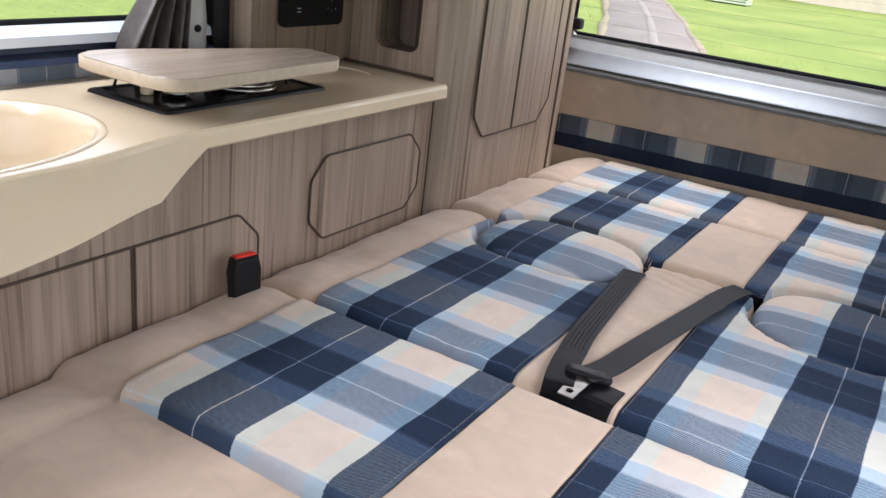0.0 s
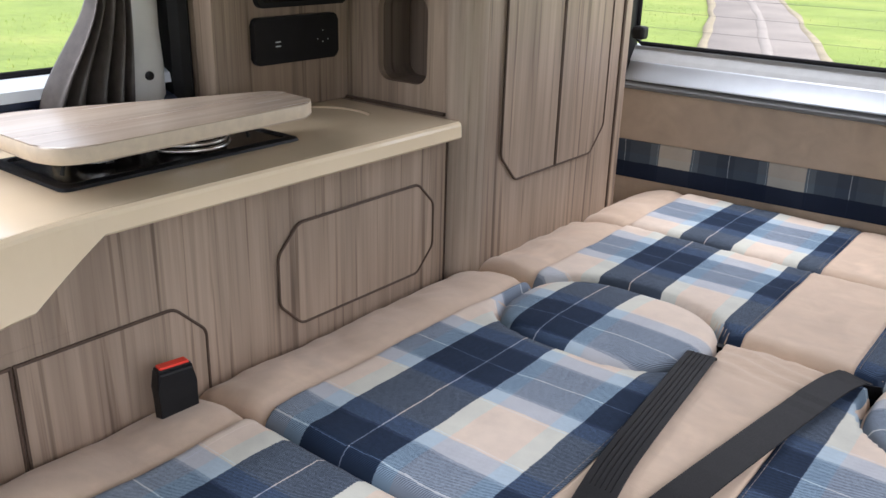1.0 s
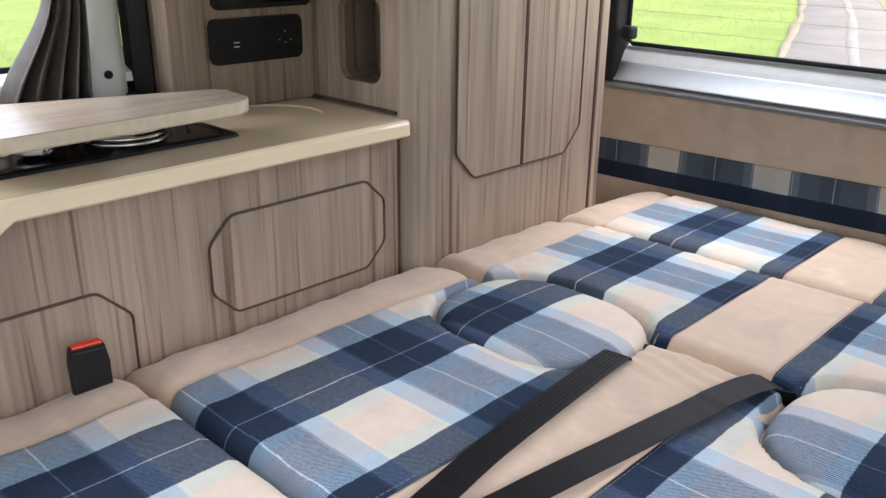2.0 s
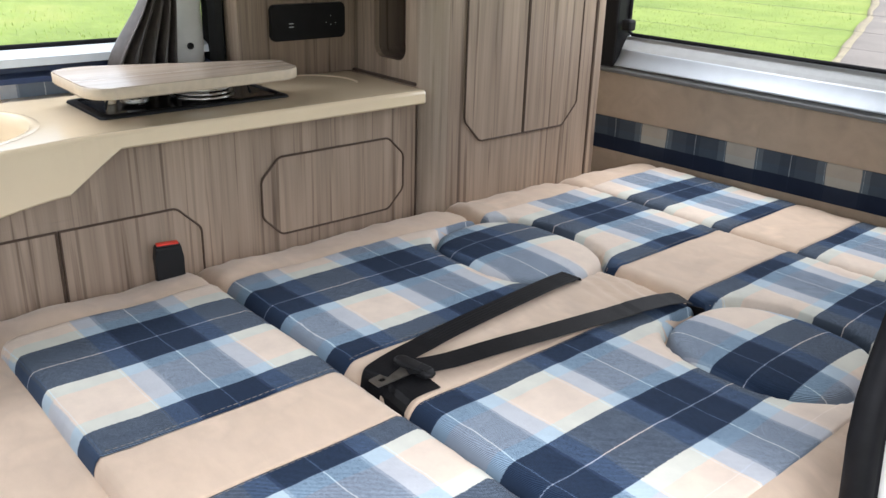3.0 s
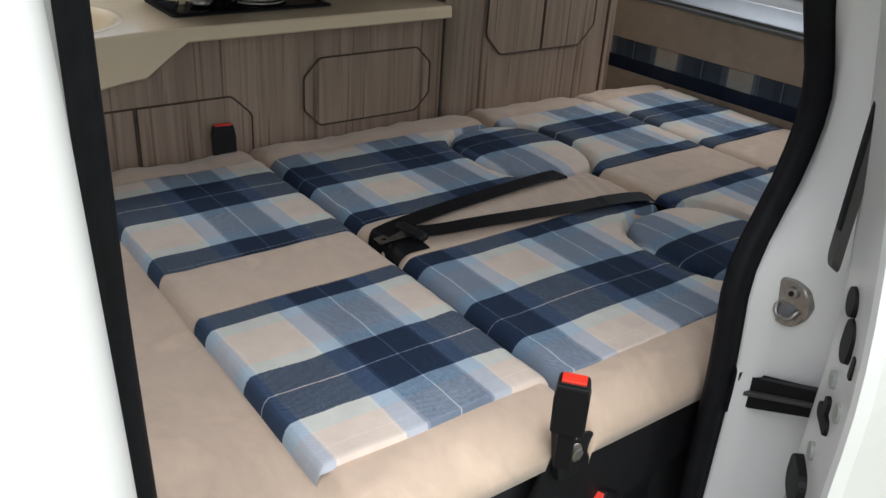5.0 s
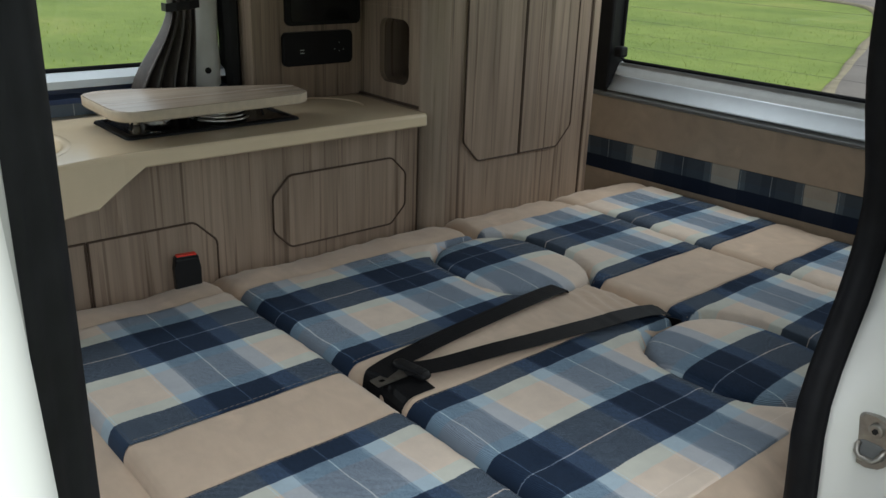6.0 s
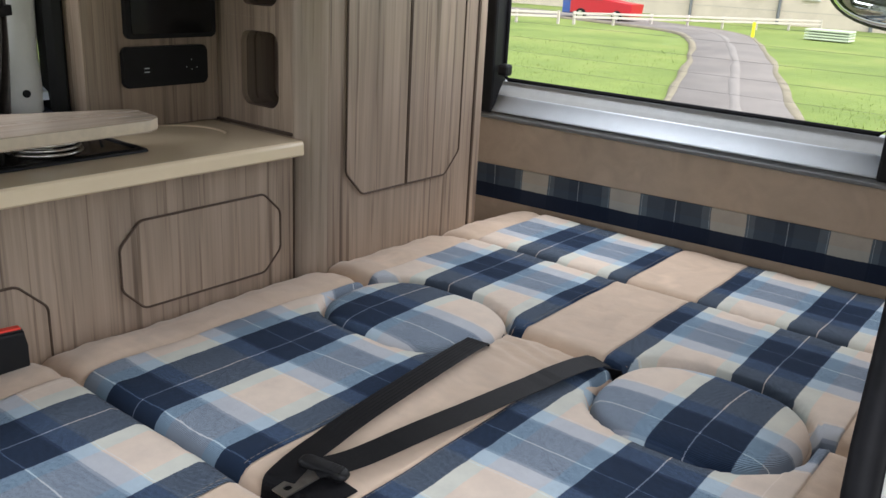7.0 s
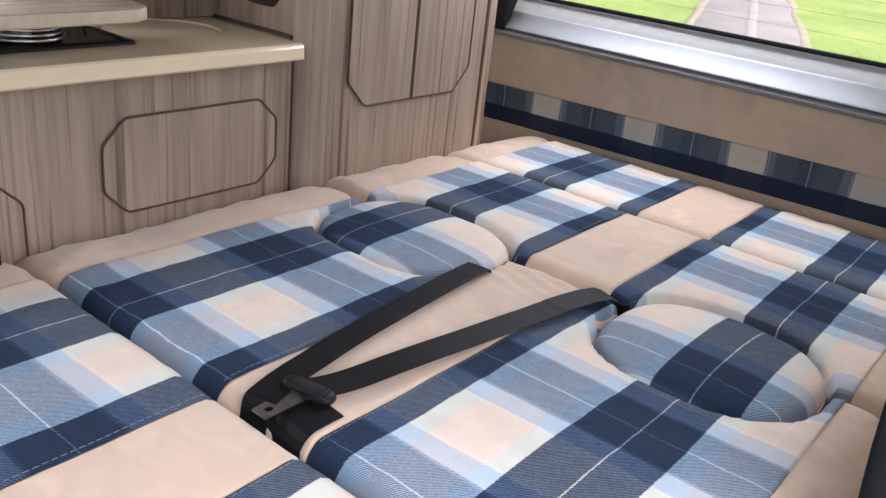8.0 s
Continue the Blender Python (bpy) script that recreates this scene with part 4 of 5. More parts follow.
def soft_outline(pts, r, n=6):
    """An outline with every corner rounded."""
    out = []
    for i, p in enumerate(pts):
        p, a, b = Vector(p), Vector(pts[i - 1]), Vector(pts[(i + 1) % len(pts)])
        k = min(r if p.y < 1.3 else r * 0.18, (a - p).length * 0.45, (b - p).length * 0.45)
        u, v = (a - p).normalized() * k, (b - p).normalized() * k
        out += [(1 - t) ** 2 * (p + u) + 2 * t * (1 - t) * p + t * t * (p + v) for t in [j / n for j in range(n + 1)]]
    return out


rim_line = soft_outline(LID, 0.060)
mid = sum(rim_line, Vector((0, 0))) / len(rim_line)
part("board", prism([tuple(p) for p in rim_line], "z", TOP + 0.048, TOP + 0.072, 0.005, seg=3), M_WOOD_LID, lid)
part("edge_band", loft([[(*(mid + (p - mid) * (1 + o)), TOP + z) for p in rim_line] for o, z in ((-0.002, 0.0495), (0.0035, 0.0510), (0.0035, 0.0690), (-0.002, 0.0705))], True), M_LIDEDGE, lid, "lighter layered edge", True)

# ---- tall cabinet ----
TX, TY0, TY1 = -1.020, 1.740, 2.368
tall = thing("tall_cabinet", (-1.24, 2.05, FLOOR), "tall grey-brown wood laminate cabinet with two doors", "cabinet")
part("front_panel", box((TX - 0.02, TY0 + 0.055, FLOOR), (TX, TY1, 1.925), 0.002), M_WOOD, tall)
arc = [(TX - 0.055 + 0.055 * math.cos(a), TY0 + 0.055 - 0.055 * math.sin(a)) for a in [math.pi / 2 * k / 10 for k in range(11)]]
part("corner_post", prism(arc + [(TX - 0.055, TY0 + 0.055)], "z", FLOOR, 1.925), timber("pale wood corner post", "z", (0.40, 0.325, 0.26), (0.20, 0.155, 0.125)), tall, smooth=False)
part("end_panel", box((-1.445, TY1 - 0.02, FLOOR), (TX - 0.021, TY1, 1.925)), M_WOOD, tall)
part("end_strip", box((TX - 0.001, TY1 - 0.030, 0.6), (TX + 0.005, TY1 - 0.001, 1.925), 0.002), M_WOOD, tall)
part("edging", box((TX, TY1 - 0.036, 0.6), (TX + 0.003, TY1 - 0.0315, 1.925)), M_EDGE, tall)
panel_door(tall, TX, [(1.905, 0.990), (2.061, 0.990), (2.061, 1.80), (1.850, 1.80), (1.850, 1.048)])
panel_door(tall, TX, [(2.066, 0.990), (2.220, 0.990), (2.275, 1.048), (2.275, 1.80), (2.066, 1.80)])
SY = 1.752
for z0, z1, h0, h1, top in ((FLOOR, 1.386, 1.188, 1.357, 1), (1.3862, 1.925, 1.412, 1.575, 0)):
    hole = rounded(-1.263, -1.134, h0, h1, 0.030)
    b = part("side_panel", plate([(-1.445, z0), (TX - 0.050, z0), (TX - 0.050, z1), (-1.445, z1)], hole, "y", SY, SY + 0.016), M_WOOD, tall)
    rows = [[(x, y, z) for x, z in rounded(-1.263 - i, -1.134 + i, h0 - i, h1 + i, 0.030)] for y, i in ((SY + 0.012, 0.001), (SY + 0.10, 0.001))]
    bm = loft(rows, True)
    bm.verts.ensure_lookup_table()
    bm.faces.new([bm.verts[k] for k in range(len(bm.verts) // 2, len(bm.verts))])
    # the panel's laminate in darker colours, which carry the shade inside the pocket
    part("pocket", bm, timber("laminate darkened for pocket shade", "z", (0.20, 0.155, 0.125), (0.08, 0.06, 0.05)), b)
part("foot_strip", strip([(-1.085, SY - 0.004, TOP + 0.003), (-1.395, SY - 0.004, TOP + 0.003)], 0.008, 0.006), M_EDGE, tall, "dark joint strip")

back = thing("splash_panel", (-1.36, 1.6, TOP), "wood laminate panel behind the worktop carrying controls", "wall panel")
part("board", box((-1.400, 1.4125, TOP + 0.0005), (-1.350, SY - 0.001, 1.925), 0.003), M_WOOD, back)
part("return_board", box((-1.445, 1.4135, TOP + 0.001), (-1.4005, 1.444, 1.925)), M_WOOD, back)
part("foot_block", prism([(-1.352, TOP + 0.0005), (-1.402, TOP + 0.0005), (-1.352, TOP + 0.05)], "y", 1.392, 1.412), M_WOOD, back)

for y0, y1, z0, z1, nm, lb in ((1.508, 1.738, 1.333, 1.470, "display_panel", "black glossy display panel on the wood panel"), (1.497, 1.712, 1.229, 1.316, "control_panel", "black control panel with small indicator lights")):
    p = thing(nm, (-1.345, (y0 + y1) / 2, z0), lb, "control panel")
    part("bezel", prism(rounded(y0, y1, z0, z1, 0.012), "x", -1.3505, -1.336, 0.003), M_BLACK, p)
    if nm == "display_panel":
        part("screen", prism(rounded(y0 + 0.012, y1 - 0.012, z0 + 0.010, z1 - 0.012, 0.006), "x", -1.337, -1.334, 0.001), M_GLOSSBLACK, p)
    else:
        for y, z, w in ((1.552, 1.270, 0.012), (1.552, 1.262, 0.012), (1.654, 1.268, 0.0018), (1.668, 1.262, 0.0018), (1.668, 1.284, 0.0018), (1.682, 1.266, 0.0018)):
            part("indicator", box((-1.3362, y - w / 2, z - 0.0009), (-1.335, y + w / 2, z + 0.0009)), M_LED, p, "pale green light")

# ---- curtain and window pillar ----
post = thing("window_post", (-1.43, 1.35, TOP), "pale plastic pillar trim beside the side window", "pillar trim")
rows = []
for z in (1.139, 1.15, 1.17, 1.20, 1.24, 1.30, 1.40, 1.50, 1.75):
    flare = 0.016 * (1 - smooth01(1.15, 1.30, z))
    y0, y1 = 1.272 - flare + 0.035 * smooth01(1.22, 1.55, z), 1.368 + 0.012 * smooth01(1.25, 1.6, z)
    rows.append([(-1.462 + (0.034 + 0.018 * (1 - smooth01(1.24, 1.34, z))) * max(0.0, math.sin(math.pi * k / 12)) ** 0.6, y0 + (y1 - y0) * (0.5 - 0.5 * math.cos(math.pi * k / 12)), z) for k in range(13)] + [(-1.466, y1, z), (-1.466, y0, z)])
part("cover", loft(rows, True), M_TRIMWHITE, post, smooth=True)
part("stud", disc((-1.416, 1.318, 1.224), "x", 0.008, 0.012, 16, 0.003), M_BLACK, post, "small black stud")
part("blind_strip", prism([(-1.45, 1.371), (-1.420, 1.373), (-1.408, 1.386), (-1.404, 1.402), (-1.410, 1.410), (-1.45, 1.410)], "z", TOP + 0.002, 1.75), M_BLACK, post, "black strip")

curtain = thing("curtain", (-1.41, 1.22, TOP), "dark brown-grey curtain tied back at the side window", "curtain")
rows, NP = [], 120
for k in range(31):
    z = 1.142 + 0.60 * k / 30
    tie = math.exp(-((z - 1.388) / 0.10) ** 2)
    l = 1.115 + 0.105 * smooth01(1.16, 1.388, z) - 0.22 * smooth01(1.40, 1.74, z)
    r = 1.276 + 0.014 * smooth01(1.16, 1.388, z) - 0.03 * smooth01(1.40, 1.74, z)
    row = []
    for j in range(NP + 1):
        u = j / NP
        amp = 0.030 * (1 - 0.5 * tie)
        v = u + 0.045 * math.sin(u * 7.1 + 0.8) + 0.02 * math.sin(z * 9 + u * 4)
        w = amp * (2 * abs(math.sin(v * math.pi * 4.5)) ** 0.75 - 1.2) * (0.75 + 0.35 * math.sin(u * 9.3 + 1)) + 0.004 * math.sin(u * 31 + z * 13)
        row.append((-1.400 + w, l + (r - l) * u, z))
    rows.append(row + [(x - 0.004, y, z) for x, y, z in reversed(row)])
part("cloth", loft(rows, True), M_CURTAIN, curtain, smooth=True)
part("tie_band", strip([(-1.425, 1.216, 1.383), (-1.385, 1.210, 1.384), (-1.372, 1.23, 1.387), (-1.372, 1.262, 1.390), (-1.385, 1.292, 1.392), (-1.425, 1.290, 1.392)], 0.020, 0.004, twist=[(0, 0, 1)] * 6), M_BLACK, curtain, "black tie-back band")


# ---- the bed: four cushions laid flat ----
BED = 0.845
REST = [(-0.680, 1.716, 0.188, 0.152), (-0.077, 1.737, 0.170, 0.156)]


def edge_drop(d, r, depth):
    """How far a rounded edge has fallen at a distance d from the rim."""
    if d >= r:
        return 0.0
    q = 1 - max(d, 0.0) / r
    return depth * (1 - math.sqrt(max(0.0, 1 - q * q)))


def inside_rest(x, y, grow=1.0):
    return min(((abs(x - cx) / (a * grow)) ** 2.6 + (abs(y - cy) / (b * grow)) ** 2.6) for cx, cy, a, b in REST)


def surface(sec, x, y):
    x0, x1, y0, y1 = sec["rim"]
    z = BED + sec["lift"]
    z += 0.0035 * noise.noise((x * 5, y * 7, sec["seed"])) + 0.0012 * noise.noise((x * 22, y * 26, sec["seed"] + 5))
    z -= edge_drop(y - y0, sec.get("nose", 0.030), 0.045)
    z -= edge_drop(y1 - y, 0.030, 0.045)
    z -= edge_drop(x - x0, 0.19, 0.052)
    z -= edge_drop(x1 - x, 0.085, 0.06)
    # soft crease beside the kitchen margin, and the quilted dip at each seam of the covers
    for s in sec["seams"]:
        z -= 0.0045 * math.exp(-((x - s) / 0.010) ** 2)
    z += 0.011 * math.exp(-((x + 0.96) / 0.06) ** 2) * (0.5 + 1.6 * noise.noise((y * 8, sec["seed"], 2)))
    # gathers in the cover along the cushion's ends and its kitchen side
    d = min(y - y0, y1 - y)
    z += 0.0030 * math.exp(-abs(d - 0.022) / 0.035) * noise.noise((x * 34, d * 9, sec["seed"] + 9))
    z += 0.0065 * math.exp(-abs(x - x0 - 0.05) / 0.05) * noise.noise((x * 8, y * 26 + x * 9, sec["seed"] + 12))
    side = math.exp(-((x - 0.165) / 0.045) ** 2)
    if side > 0.02:
        z += side * (0.010 * noise.noise((x * 9, y * 6.5, sec["seed"] + 20)) + 0.005 * noise.noise((x * 30 + y * 14, y * 22, sec["seed"] + 21)))
    if sec["rest"]:
        k = inside_rest(x, y, 1.03)
        if k < 1.6:
            z -= 0.044 * (1 - smooth01(0.93, 1.12, k)) + 0.006 * (1 - smooth01(0.9, 1.6, k))
    if sec["seed"] == 2 and y > 1.62:
        k = math.exp(-((x + 0.385) / 0.10) ** 4) * smooth01(1.62, 1.70, y)
        z += 0.0035 * k * math.sin((y + 0.25 * (x + 0.385) + 0.01 * noise.noise((x * 20, y * 8, 4))) * 190)
    return z


def axis_points(a, b, step, extra=()):
    n = max(2, int(round((b - a) / step)))
    return sorted({round(a + (b - a) * k / n, 5) for k in range(n + 1)} | {round(e, 5) for e in extra if a <= e <= b})


def sheet(sec, xs, ys, lift, skirt=None):
    bm = bmesh.new()
    vs = [[bm.verts.new((x, y, surface(sec, x, y) + lift(x, y))) for y in ys] for x in xs]
    for a, b in zip(vs, vs[1:]):
        for k in range(len(ys) - 1):
            bm.faces.new((a[k], a[k + 1], b[k + 1], b[k]))
    if skirt is not None:
        ring = [v[0] for v in vs] + vs[-1][1:] + [v[-1] for v in reversed(vs[:-1])] + vs[0][-2:0:-1]
        low_ring = [bm.verts.new((v.co.x, v.co.y, skirt)) for v in ring]
        for k in range(len(ring)):
            m = (k + 1) % len(ring)
            bm.faces.new((ring[k], ring[m], low_ring[m], low_ring[k]))
        bm.faces.new(low_ring)
    return bm


def panel(sec, name, x0, x1, y0, y1, mat, parent, proud=0.004, label="", open_sides=(True, True)):
    """A sewn cover panel lying on the cushion. Free rims roll under, rims sewn to the next panel only dip."""
    e, pad = 0.005, sec.get("flange")
    roll, foot = (0.018, -0.022) if pad else (e, -0.003)
    fine = 0.0085 if sec["rest"] else 0.0125
    xs = axis_points(x0, x1, fine, (x0 + e, x1 - e, x0 + e / 2, x1 - e / 2))
    ys = axis_points(y0, y1, fine, (y0 + e, y1 - e, y0 + roll * 0.03, y0 + roll * 0.1, y0 + roll * 0.3, y0 + roll * 0.6))

    def turned(d, reach, low):
        q = 1 - min(1.0, max(d, 0.0) / reach)
        return (low - proud) * (1 - math.sqrt(max(0.0, 1 - q * q)))

    def lift(x, y):
        drops = [turned(y - y0, roll, foot), turned(y1 - y, e, foot)]
        drops += [turned(d, e, -0.003 if free else proud - 0.0025) for d, free in zip((x - x0, x1 - x), open_sides)]
        return proud + min(drops)
    return part(name, sheet(sec, xs, ys, lift), mat, parent, label, True)


def stitches(sec, x, y0, y1, parent, lift=0.0052):
    bm = bmesh.new()
    y = y0
    while y < y1:
        p = [(x, y + d, surface(sec, x, y + d) + lift) for d in (0, 0.0035, 0.007)]
        tube(p, 0.0005, 4, bm=bm)
        y += 0.0105
    return part("stitching", bm, M_STITCH, parent, "row of pale stitches")


SECTIONS = [
    dict(name="seat_cushion", rim=(-1.062, 0.205, 0.488, 1.104), lift=-0.001, seed=1, seams=(-0.897,), rest=False, flange=True, nose=0.07, y=(0.698, 1.1036), mat=M_PLAID_SEAT,
         label="bench seat cushion in beige suede with blue checked panels", left=(-0.890, -0.464), mid=(-0.4625, -0.302), right=(-0.3005, 0.119)),
    dict(name="backrest_cushion", rim=(-1.062, 0.212, 1.108, 1.782), lift=0.0, seed=2, seams=(-0.897,), rest=True, y=(1.1084, 1.7816), mat=M_PLAID_BACK,
         label="folded backrest cushion in beige suede with blue checked panels", left=(-0.890, -0.484), mid=(-0.4825, -0.3135), right=(-0.312, 0.125)),
    dict(name="middle_cushion", rim=(-1.058, 0.212, 1.786, 2.203), lift=0.002, seed=3, seams=(-0.892,), rest=True, y=(1.7864, 2.2026), mat=M_PLAID_MID,
         label="middle bed cushion in beige suede with blue checked panels", left=(-0.885, -0.467), mid=(-0.4655, -0.2905), right=(-0.289, 0.127)),
    dict(name="end_cushion", rim=(-1.055, 0.212, 2.207, 2.566), lift=-0.004, seed=4, seams=(-0.902,), rest=False, y=(2.2074, 2.564), mat=M_PLAID_END,
         label="end bed cushion in beige suede with blue checked panels", left=(-0.895, -0.460), mid=(-0.4585, -0.2885), right=(-0.287, 0.127)),
]
for sec in SECTIONS:
    x0, x1, y0, y1 = sec["rim"]
    c = thing(sec["name"], ((x0 + x1) / 2, (y0 + y1) / 2, 0.62), sec["label"], "cushion", "cushions of the bed")
    xs = axis_points(x0, x1, 0.0085 if sec["rest"] else 0.0125, (x0 + 0.004, x0 + 0.012, x1 - 0.002, x1 - 0.006))
    ys = axis_points(y0, y1, 0.0085 if sec["rest"] else 0.0125, (y0 + 0.001, y0 + 0.004, y0 + 0.008, y1 - 0.001, y1 - 0.004, y1 - 0.008))
    sunk = 0.021 if sec.get("flange") else 0.0
    part("cushion_body", sheet(sec, xs, ys, lambda x, y: -sunk * (1 - smooth01(0.704, 0.722, y)), 0.762), M_SUEDE, c, "beige suede cover", True)
    a, b = sec["y"]
    proud = 0.009 if sec.get("flange") else 0.0035
    for key in ("left", "right"):
        panel(sec, "checked_panel", *sec[key], a, b, sec["mat"], c, proud, "blue, navy and cream checked cloth", (key == "left", key == "right"))
    panel(sec, "centre_panel", *sec["mid"], a, b, M_SUEDE, c, proud - 0.0006, "plain beige suede", (False, False))
    for x in (sec["mid"][0] - 0.0075, sec["mid"][1] + 0.0075):
        stitches(sec, x, a + 0.02, b - 0.02, c, proud + 0.0006)

base = thing("bed_base", (-0.45, 1.5, FLOOR), "black bench frame under the cushions", "bed frame")
part("box_frame", box((-1.055, 0.55, FLOOR), (0.165, 2.55, 0.761)), M_DARKCAVE, base)

# ---- headrests sunk between the cushions ----
for n, (cx, cy, a, b) in enumerate(REST):
    h = thing("headrest", (cx, cy, 0.79), "rounded blue checked headrest sunk into the backrest" if n == 0 else "rounded blue checked headrest beside the doorway", "headrest", "headrests")
    rows = []
    for s, z in ((0.90, -0.055), (0.985, -0.048), (1.0, -0.032), (0.99, -0.020), (0.965, -0.010), (0.92, -0.003), (0.84, 0.002), (0.7, 0.005), (0.5, 0.007), (0.25, 0.008), (0.06, 0.008)):
        ring = []
        for k in range(56):
            t = 2 * math.pi * k / 56
            u, v = math.cos(t), math.sin(t)
            x, y = cx + a * s * math.copysign(abs(u) ** 0.77, u), cy + b * s * math.copysign(abs(v) ** 0.77, v)
            ring.append((x, y, BED + z + 0.002 * noise.noise((x * 14, y * 14, n))))
        rows.append(ring)
    bm = loft(rows, True)
    bm.verts.ensure_lookup_table()
    bm.faces.new([bm.verts[k] for k in range(56)])
    bm.faces.new([bm.verts[len(bm.verts) - 56 + k] for k in range(56)])
    part("pad", bm, M_PLAID_REST, h, smooth=True)
    ring = [(cx + a * 1.003 * math.copysign(abs(math.cos(t)) ** 0.77, math.cos(t)), cy + b * 1.003 * math.copysign(abs(math.sin(t)) ** 0.77, math.sin(t)), BED - 0.034) for t in [2 * math.pi * k / 56 for k in range(56)]]
    part("piping", tube(ring, 0.0032, 6, True), M_SUEDE, h, "beige piping", True)


# ---- seat belts ----
def bed_z(x, y):
    for sec in SECTIONS:
        if sec["rim"][2] <= y <= sec["rim"][3]:
            return surface(sec, x, y)
    return BED - 0.03


def belt_bm(pts, width):
    line = spline([(x, y, 0) for x, y, q in pts], 8)
    lifts = spline([(q, 0, 0) for x, y, q in pts], 8)
    path = [(p.x, p.y, bed_z(p.x, p.y) + 0.007 + l.x) for p, l in zip(line, lifts)]
    zs = [p[2] for p in path]
    path = [(p[0], p[1], max(zs[max(0, i - 2):i + 3])) for i, p in enumerate(path)]
    return path, strip(path, width, 0.0016)


belt = thing("seat_belt", (-0.40, 1.30, BED), "black lap seat belt lying across the bed", "seat belt")
pa, bm = belt_bm([(-0.408, 1.110, -0.012), (-0.411, 1.124, 0.004), (-0.424, 1.170, 0.006), (-0.438, 1.235, 0.006), (-0.453, 1.320, 0.004), (-0.466, 1.440, 0.004), (-0.477, 1.560, 0.004), (-0.492, 1.690, 0.006), (-0.500, 1.745, 0.006), (-0.507, 1.785, 0.004)], 0.048)
s = part("strap", bm, M_WEB, belt, "black ribbed webbing")
for d in (-0.014, -0.007, 0.0, 0.007, 0.014):
    part("rib", tube([(p[0] + d, p[1], p[2] + 0.0008) for p in pa[26:]], 0.0008, 4), M_WEB, s)
pb, bm = belt_bm([(-0.390, 1.165, 0.010), (-0.372, 1.215, 0.008), (-0.356, 1.320, 0.006), (-0.337, 1.455, 0.005), (-0.315, 1.600, 0.005), (-0.294, 1.710, 0.008), (-0.276, 1.765, 0.002)], 0.050)
part("strap", bm, M_WEB, belt, "black webbing")
part("strap_end", strip([(-0.276, 1.765, BED - 0.003), (-0.268, 1.776, BED - 0.006), (-0.260, 1.783, BED - 0.03)], 0.05, 0.0018, twist=[(1, 0.35, 0)] * 3), M_WEB, belt)
pl = [(-0.364, y, max(bed_z(x, y) for x in (-0.390, -0.357, -0.322)) + 0.0050) for y in (1.186, 1.165, 1.150, 1.138, 1.128, 1.120, 1.114)]
part("strap_loop", strip(pl + [(-0.356, 1.108, BED - 0.030), (-0.356, 1.106, BED - 0.060)], 0.086, 0.0016, twist=[(1, -0.10, 0)] * 9), M_WEB, belt, "black webbing going down between the cushions")
part("strap_tail", strip([(-0.409, 1.112, BED - 0.006), (-0.408, 1.108, BED - 0.030), (-0.408, 1.106, BED - 0.060)], 0.050, 0.0016, twist=[(1, 0, 0)] * 3), M_WEB, belt)

# the tongue: an oblong ridged grip and a steel plate with a slot
tg = thing("belt_tongue", (-0.38, 1.17, BED), "black plastic belt tongue with a steel plate", "belt buckle")
GRIP = pose(-0.384, 1.179, BED + 0.012, 0, 6, 17)


def grip_ring(s, z):
    return [tuple(GRIP @ Vector((x * s, y * s, z))) for x, y in rounded(-0.038, 0.038, -0.0125, 0.0125, 0.0105)]


bm = loft([grip_ring(s, z) for s, z in ((0.85, -0.003), (0.97, 0.0), (1.0, 0.003), (0.97, 0.0065), (0.86, 0.0090), (0.60, 0.0100))], True)
bm.verts.ensure_lookup_table()
bm.faces.new([bm.verts[k] for k in range(28)])
bm.faces.new([bm.verts[len(bm.verts) - 28 + k] for k in range(28)])
grip = part("grip", bm, M_BLACK, tg, "black plastic grip", True)
for k in range(4):
    part("ridge", tube([tuple(GRIP @ Vector((0.010 + k * 0.0055, y, 0.0095))) for y in (-0.009, 0.009)], 0.0013, 6), M_BLACK, grip)
bl = plate([(-0.013, -0.078), (0.013, -0.078), (0.016, -0.012), (-0.016, -0.012)], rounded(-0.0055, 0.0055, -0.068, -0.056, 0.004, 3), "z", 0.0045, 0.0068)
bmesh.ops.transform(bl, matrix=pose(-0.388, 1.181, BED + 0.009, 4, 0, -1), verts=bl.verts)
part("steel_plate", bl, M_ZINC, tg, "steel plate")


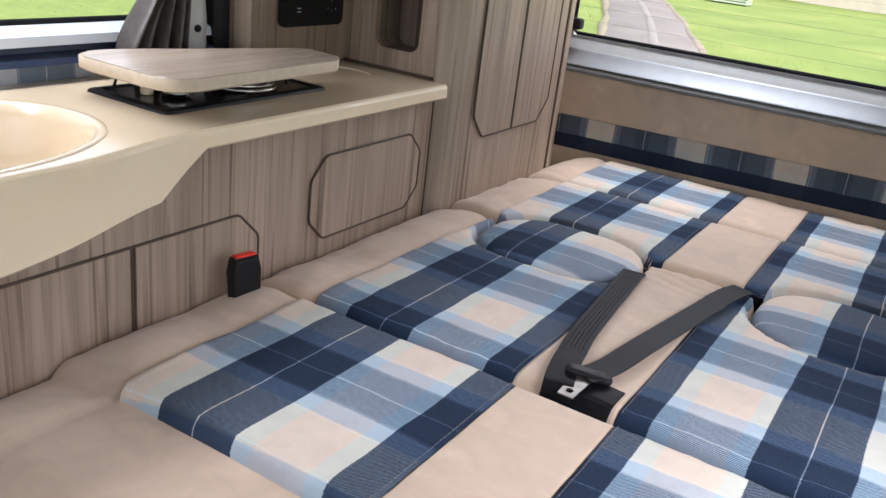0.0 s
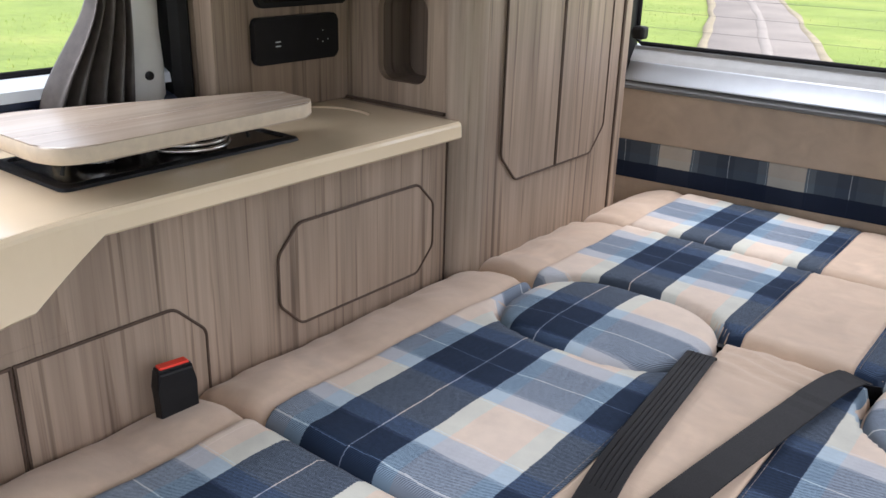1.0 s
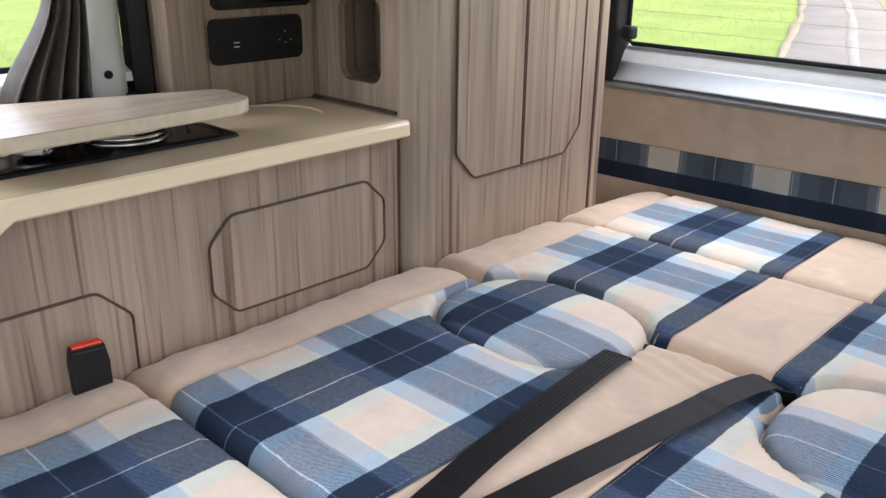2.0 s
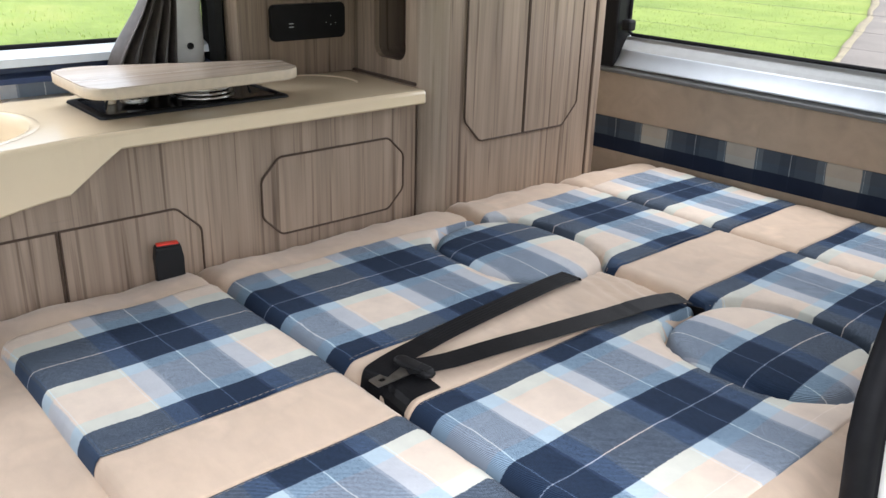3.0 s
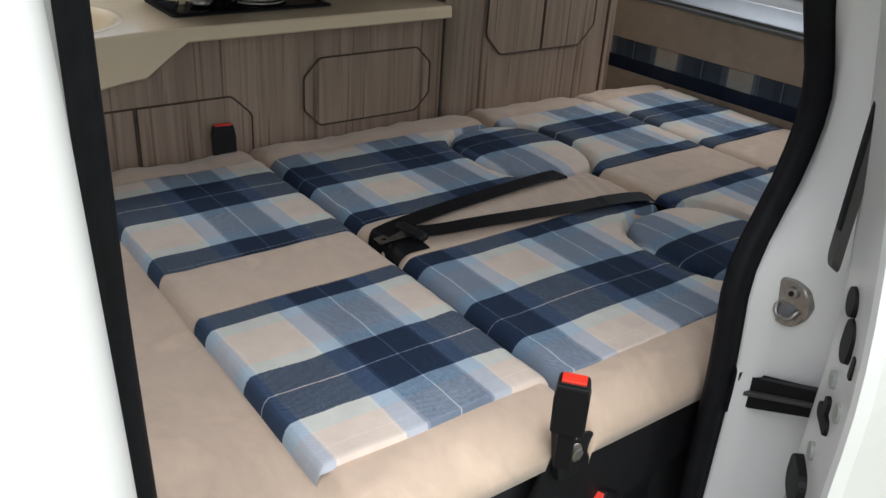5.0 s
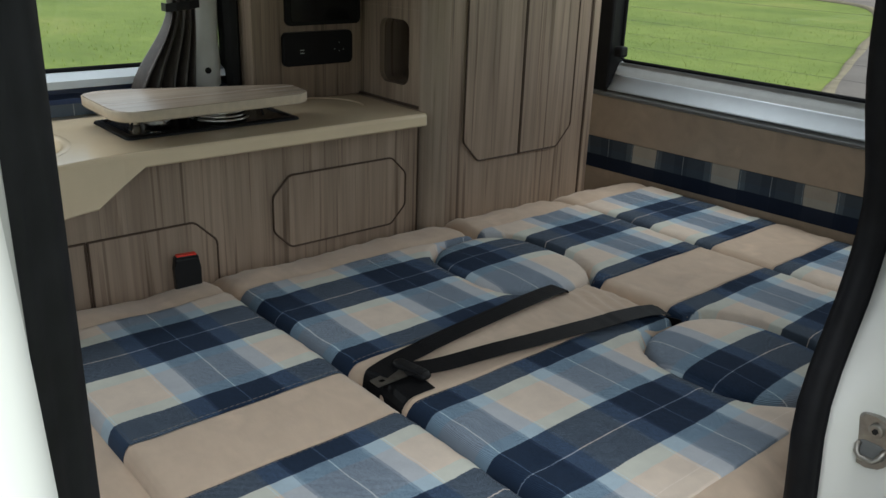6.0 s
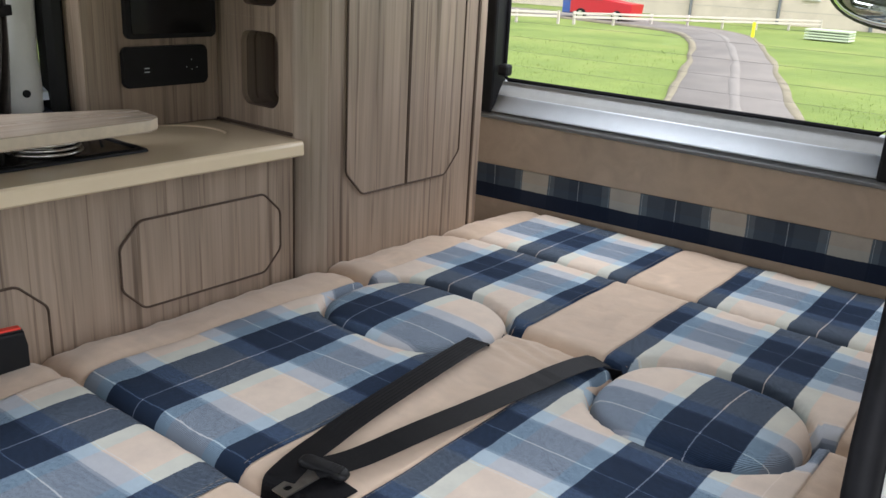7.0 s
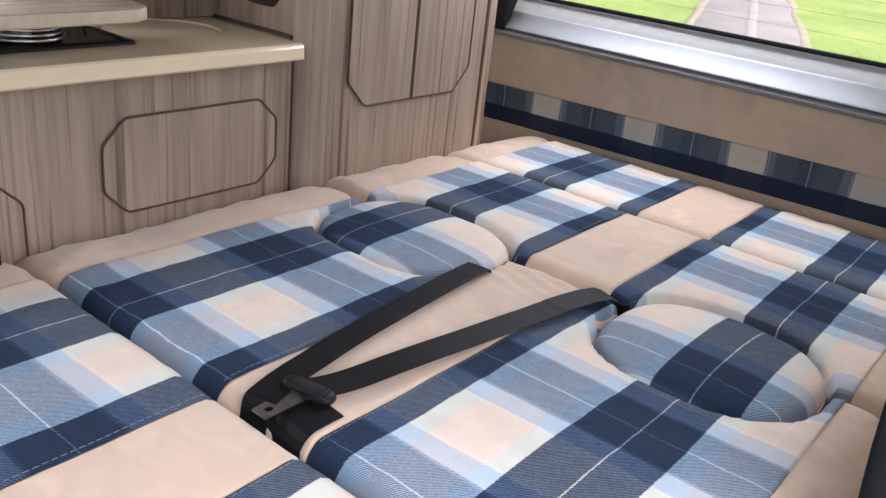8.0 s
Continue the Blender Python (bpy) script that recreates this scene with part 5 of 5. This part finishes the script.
def buckle(at, turn, tilt, label, wide=0.050, stalk=0.16):
    """A seat-belt buckle: black case, red press button, stalk."""
    b = thing("belt_buckle", at, label, "belt buckle", "belt buckles")
    part("case", prism([(-wide / 2, 0), (-wide / 2 + 0.004, -0.004), (wide / 2 - 0.004, -0.004), (wide / 2, 0), (wide / 2, 0.066), (wide / 2 - 0.003, 0.090), (-wide / 2 + 0.003, 0.090), (-wide / 2, 0.066)], "y", -0.0125, 0.0125, 0.004), M_BLACK, b)
    k = part("button_rim", box((-wide / 2 + 0.004, -0.010, 0.0885), (wide / 2 - 0.004, 0.010, 0.094), 0.002), M_BLACK, b)
    part("button", box((-wide / 2 + 0.007, -0.0085, 0.0925), (wide / 2 - 0.007, 0.0075, 0.0975), 0.0015), M_RED, b, "red press button")
    part("stalk", box((-0.012, -0.004, -stalk), (0.012, 0.004, 0.004), 0.002), M_BLACK, b)
    for o in (*b.children, *[q for p in b.children for q in p.children]):
        o.matrix_parent_inverse = Matrix()
    b.matrix_basis = pose(*at, tilt, 0, turn)
    return b


buckle((-0.990, 1.044, 0.817), 80, -4, "black seat-belt buckle with a red button against the kitchen unit", 0.056)
buckle((0.255, 1.000, 0.886), 40, 12, "black seat-belt buckle with a red button beside the doorway", 0.046, 0.085)
buckle((0.175, 1.22, 0.60), 20, 55, "black seat-belt buckle hanging below the cushions", 0.046, 0.05)
br = thing("buckle_bracket", (0.21, 1.2, FLOOR), "black steel seat bracket with a bolt", "bracket")
part("side_plate", prism([(1.00, 0.70), (1.03, 0.785), (1.10, 0.797), (1.42, 0.745), (1.42, 0.66), (1.12, 0.60), (1.02, 0.55), (0.96, 0.60)], "x", 0.196, 0.206, 0.004), M_BLACK, br)
part("leg", box((0.180, 1.10, FLOOR), (0.196, 1.30, 0.70), 0.004), M_BLACK, br)
part("stalk_plate", prism([(1.035, 0.75), (1.075, 0.75), (1.055, 0.845), (1.020, 0.845)], "x", 0.2065, 0.222, 0.002), M_BLACK, br)
bo = part("bolt", disc((0.222, 1.058, 0.795), "x", 0.012, 0.010, 6, 0.002), M_STEEL, br, "zinc hexagon bolt")
part("washer", disc((0.2221, 1.058, 0.795), "x", 0.015, 0.003, 20, 0.001), M_STEEL, bo)
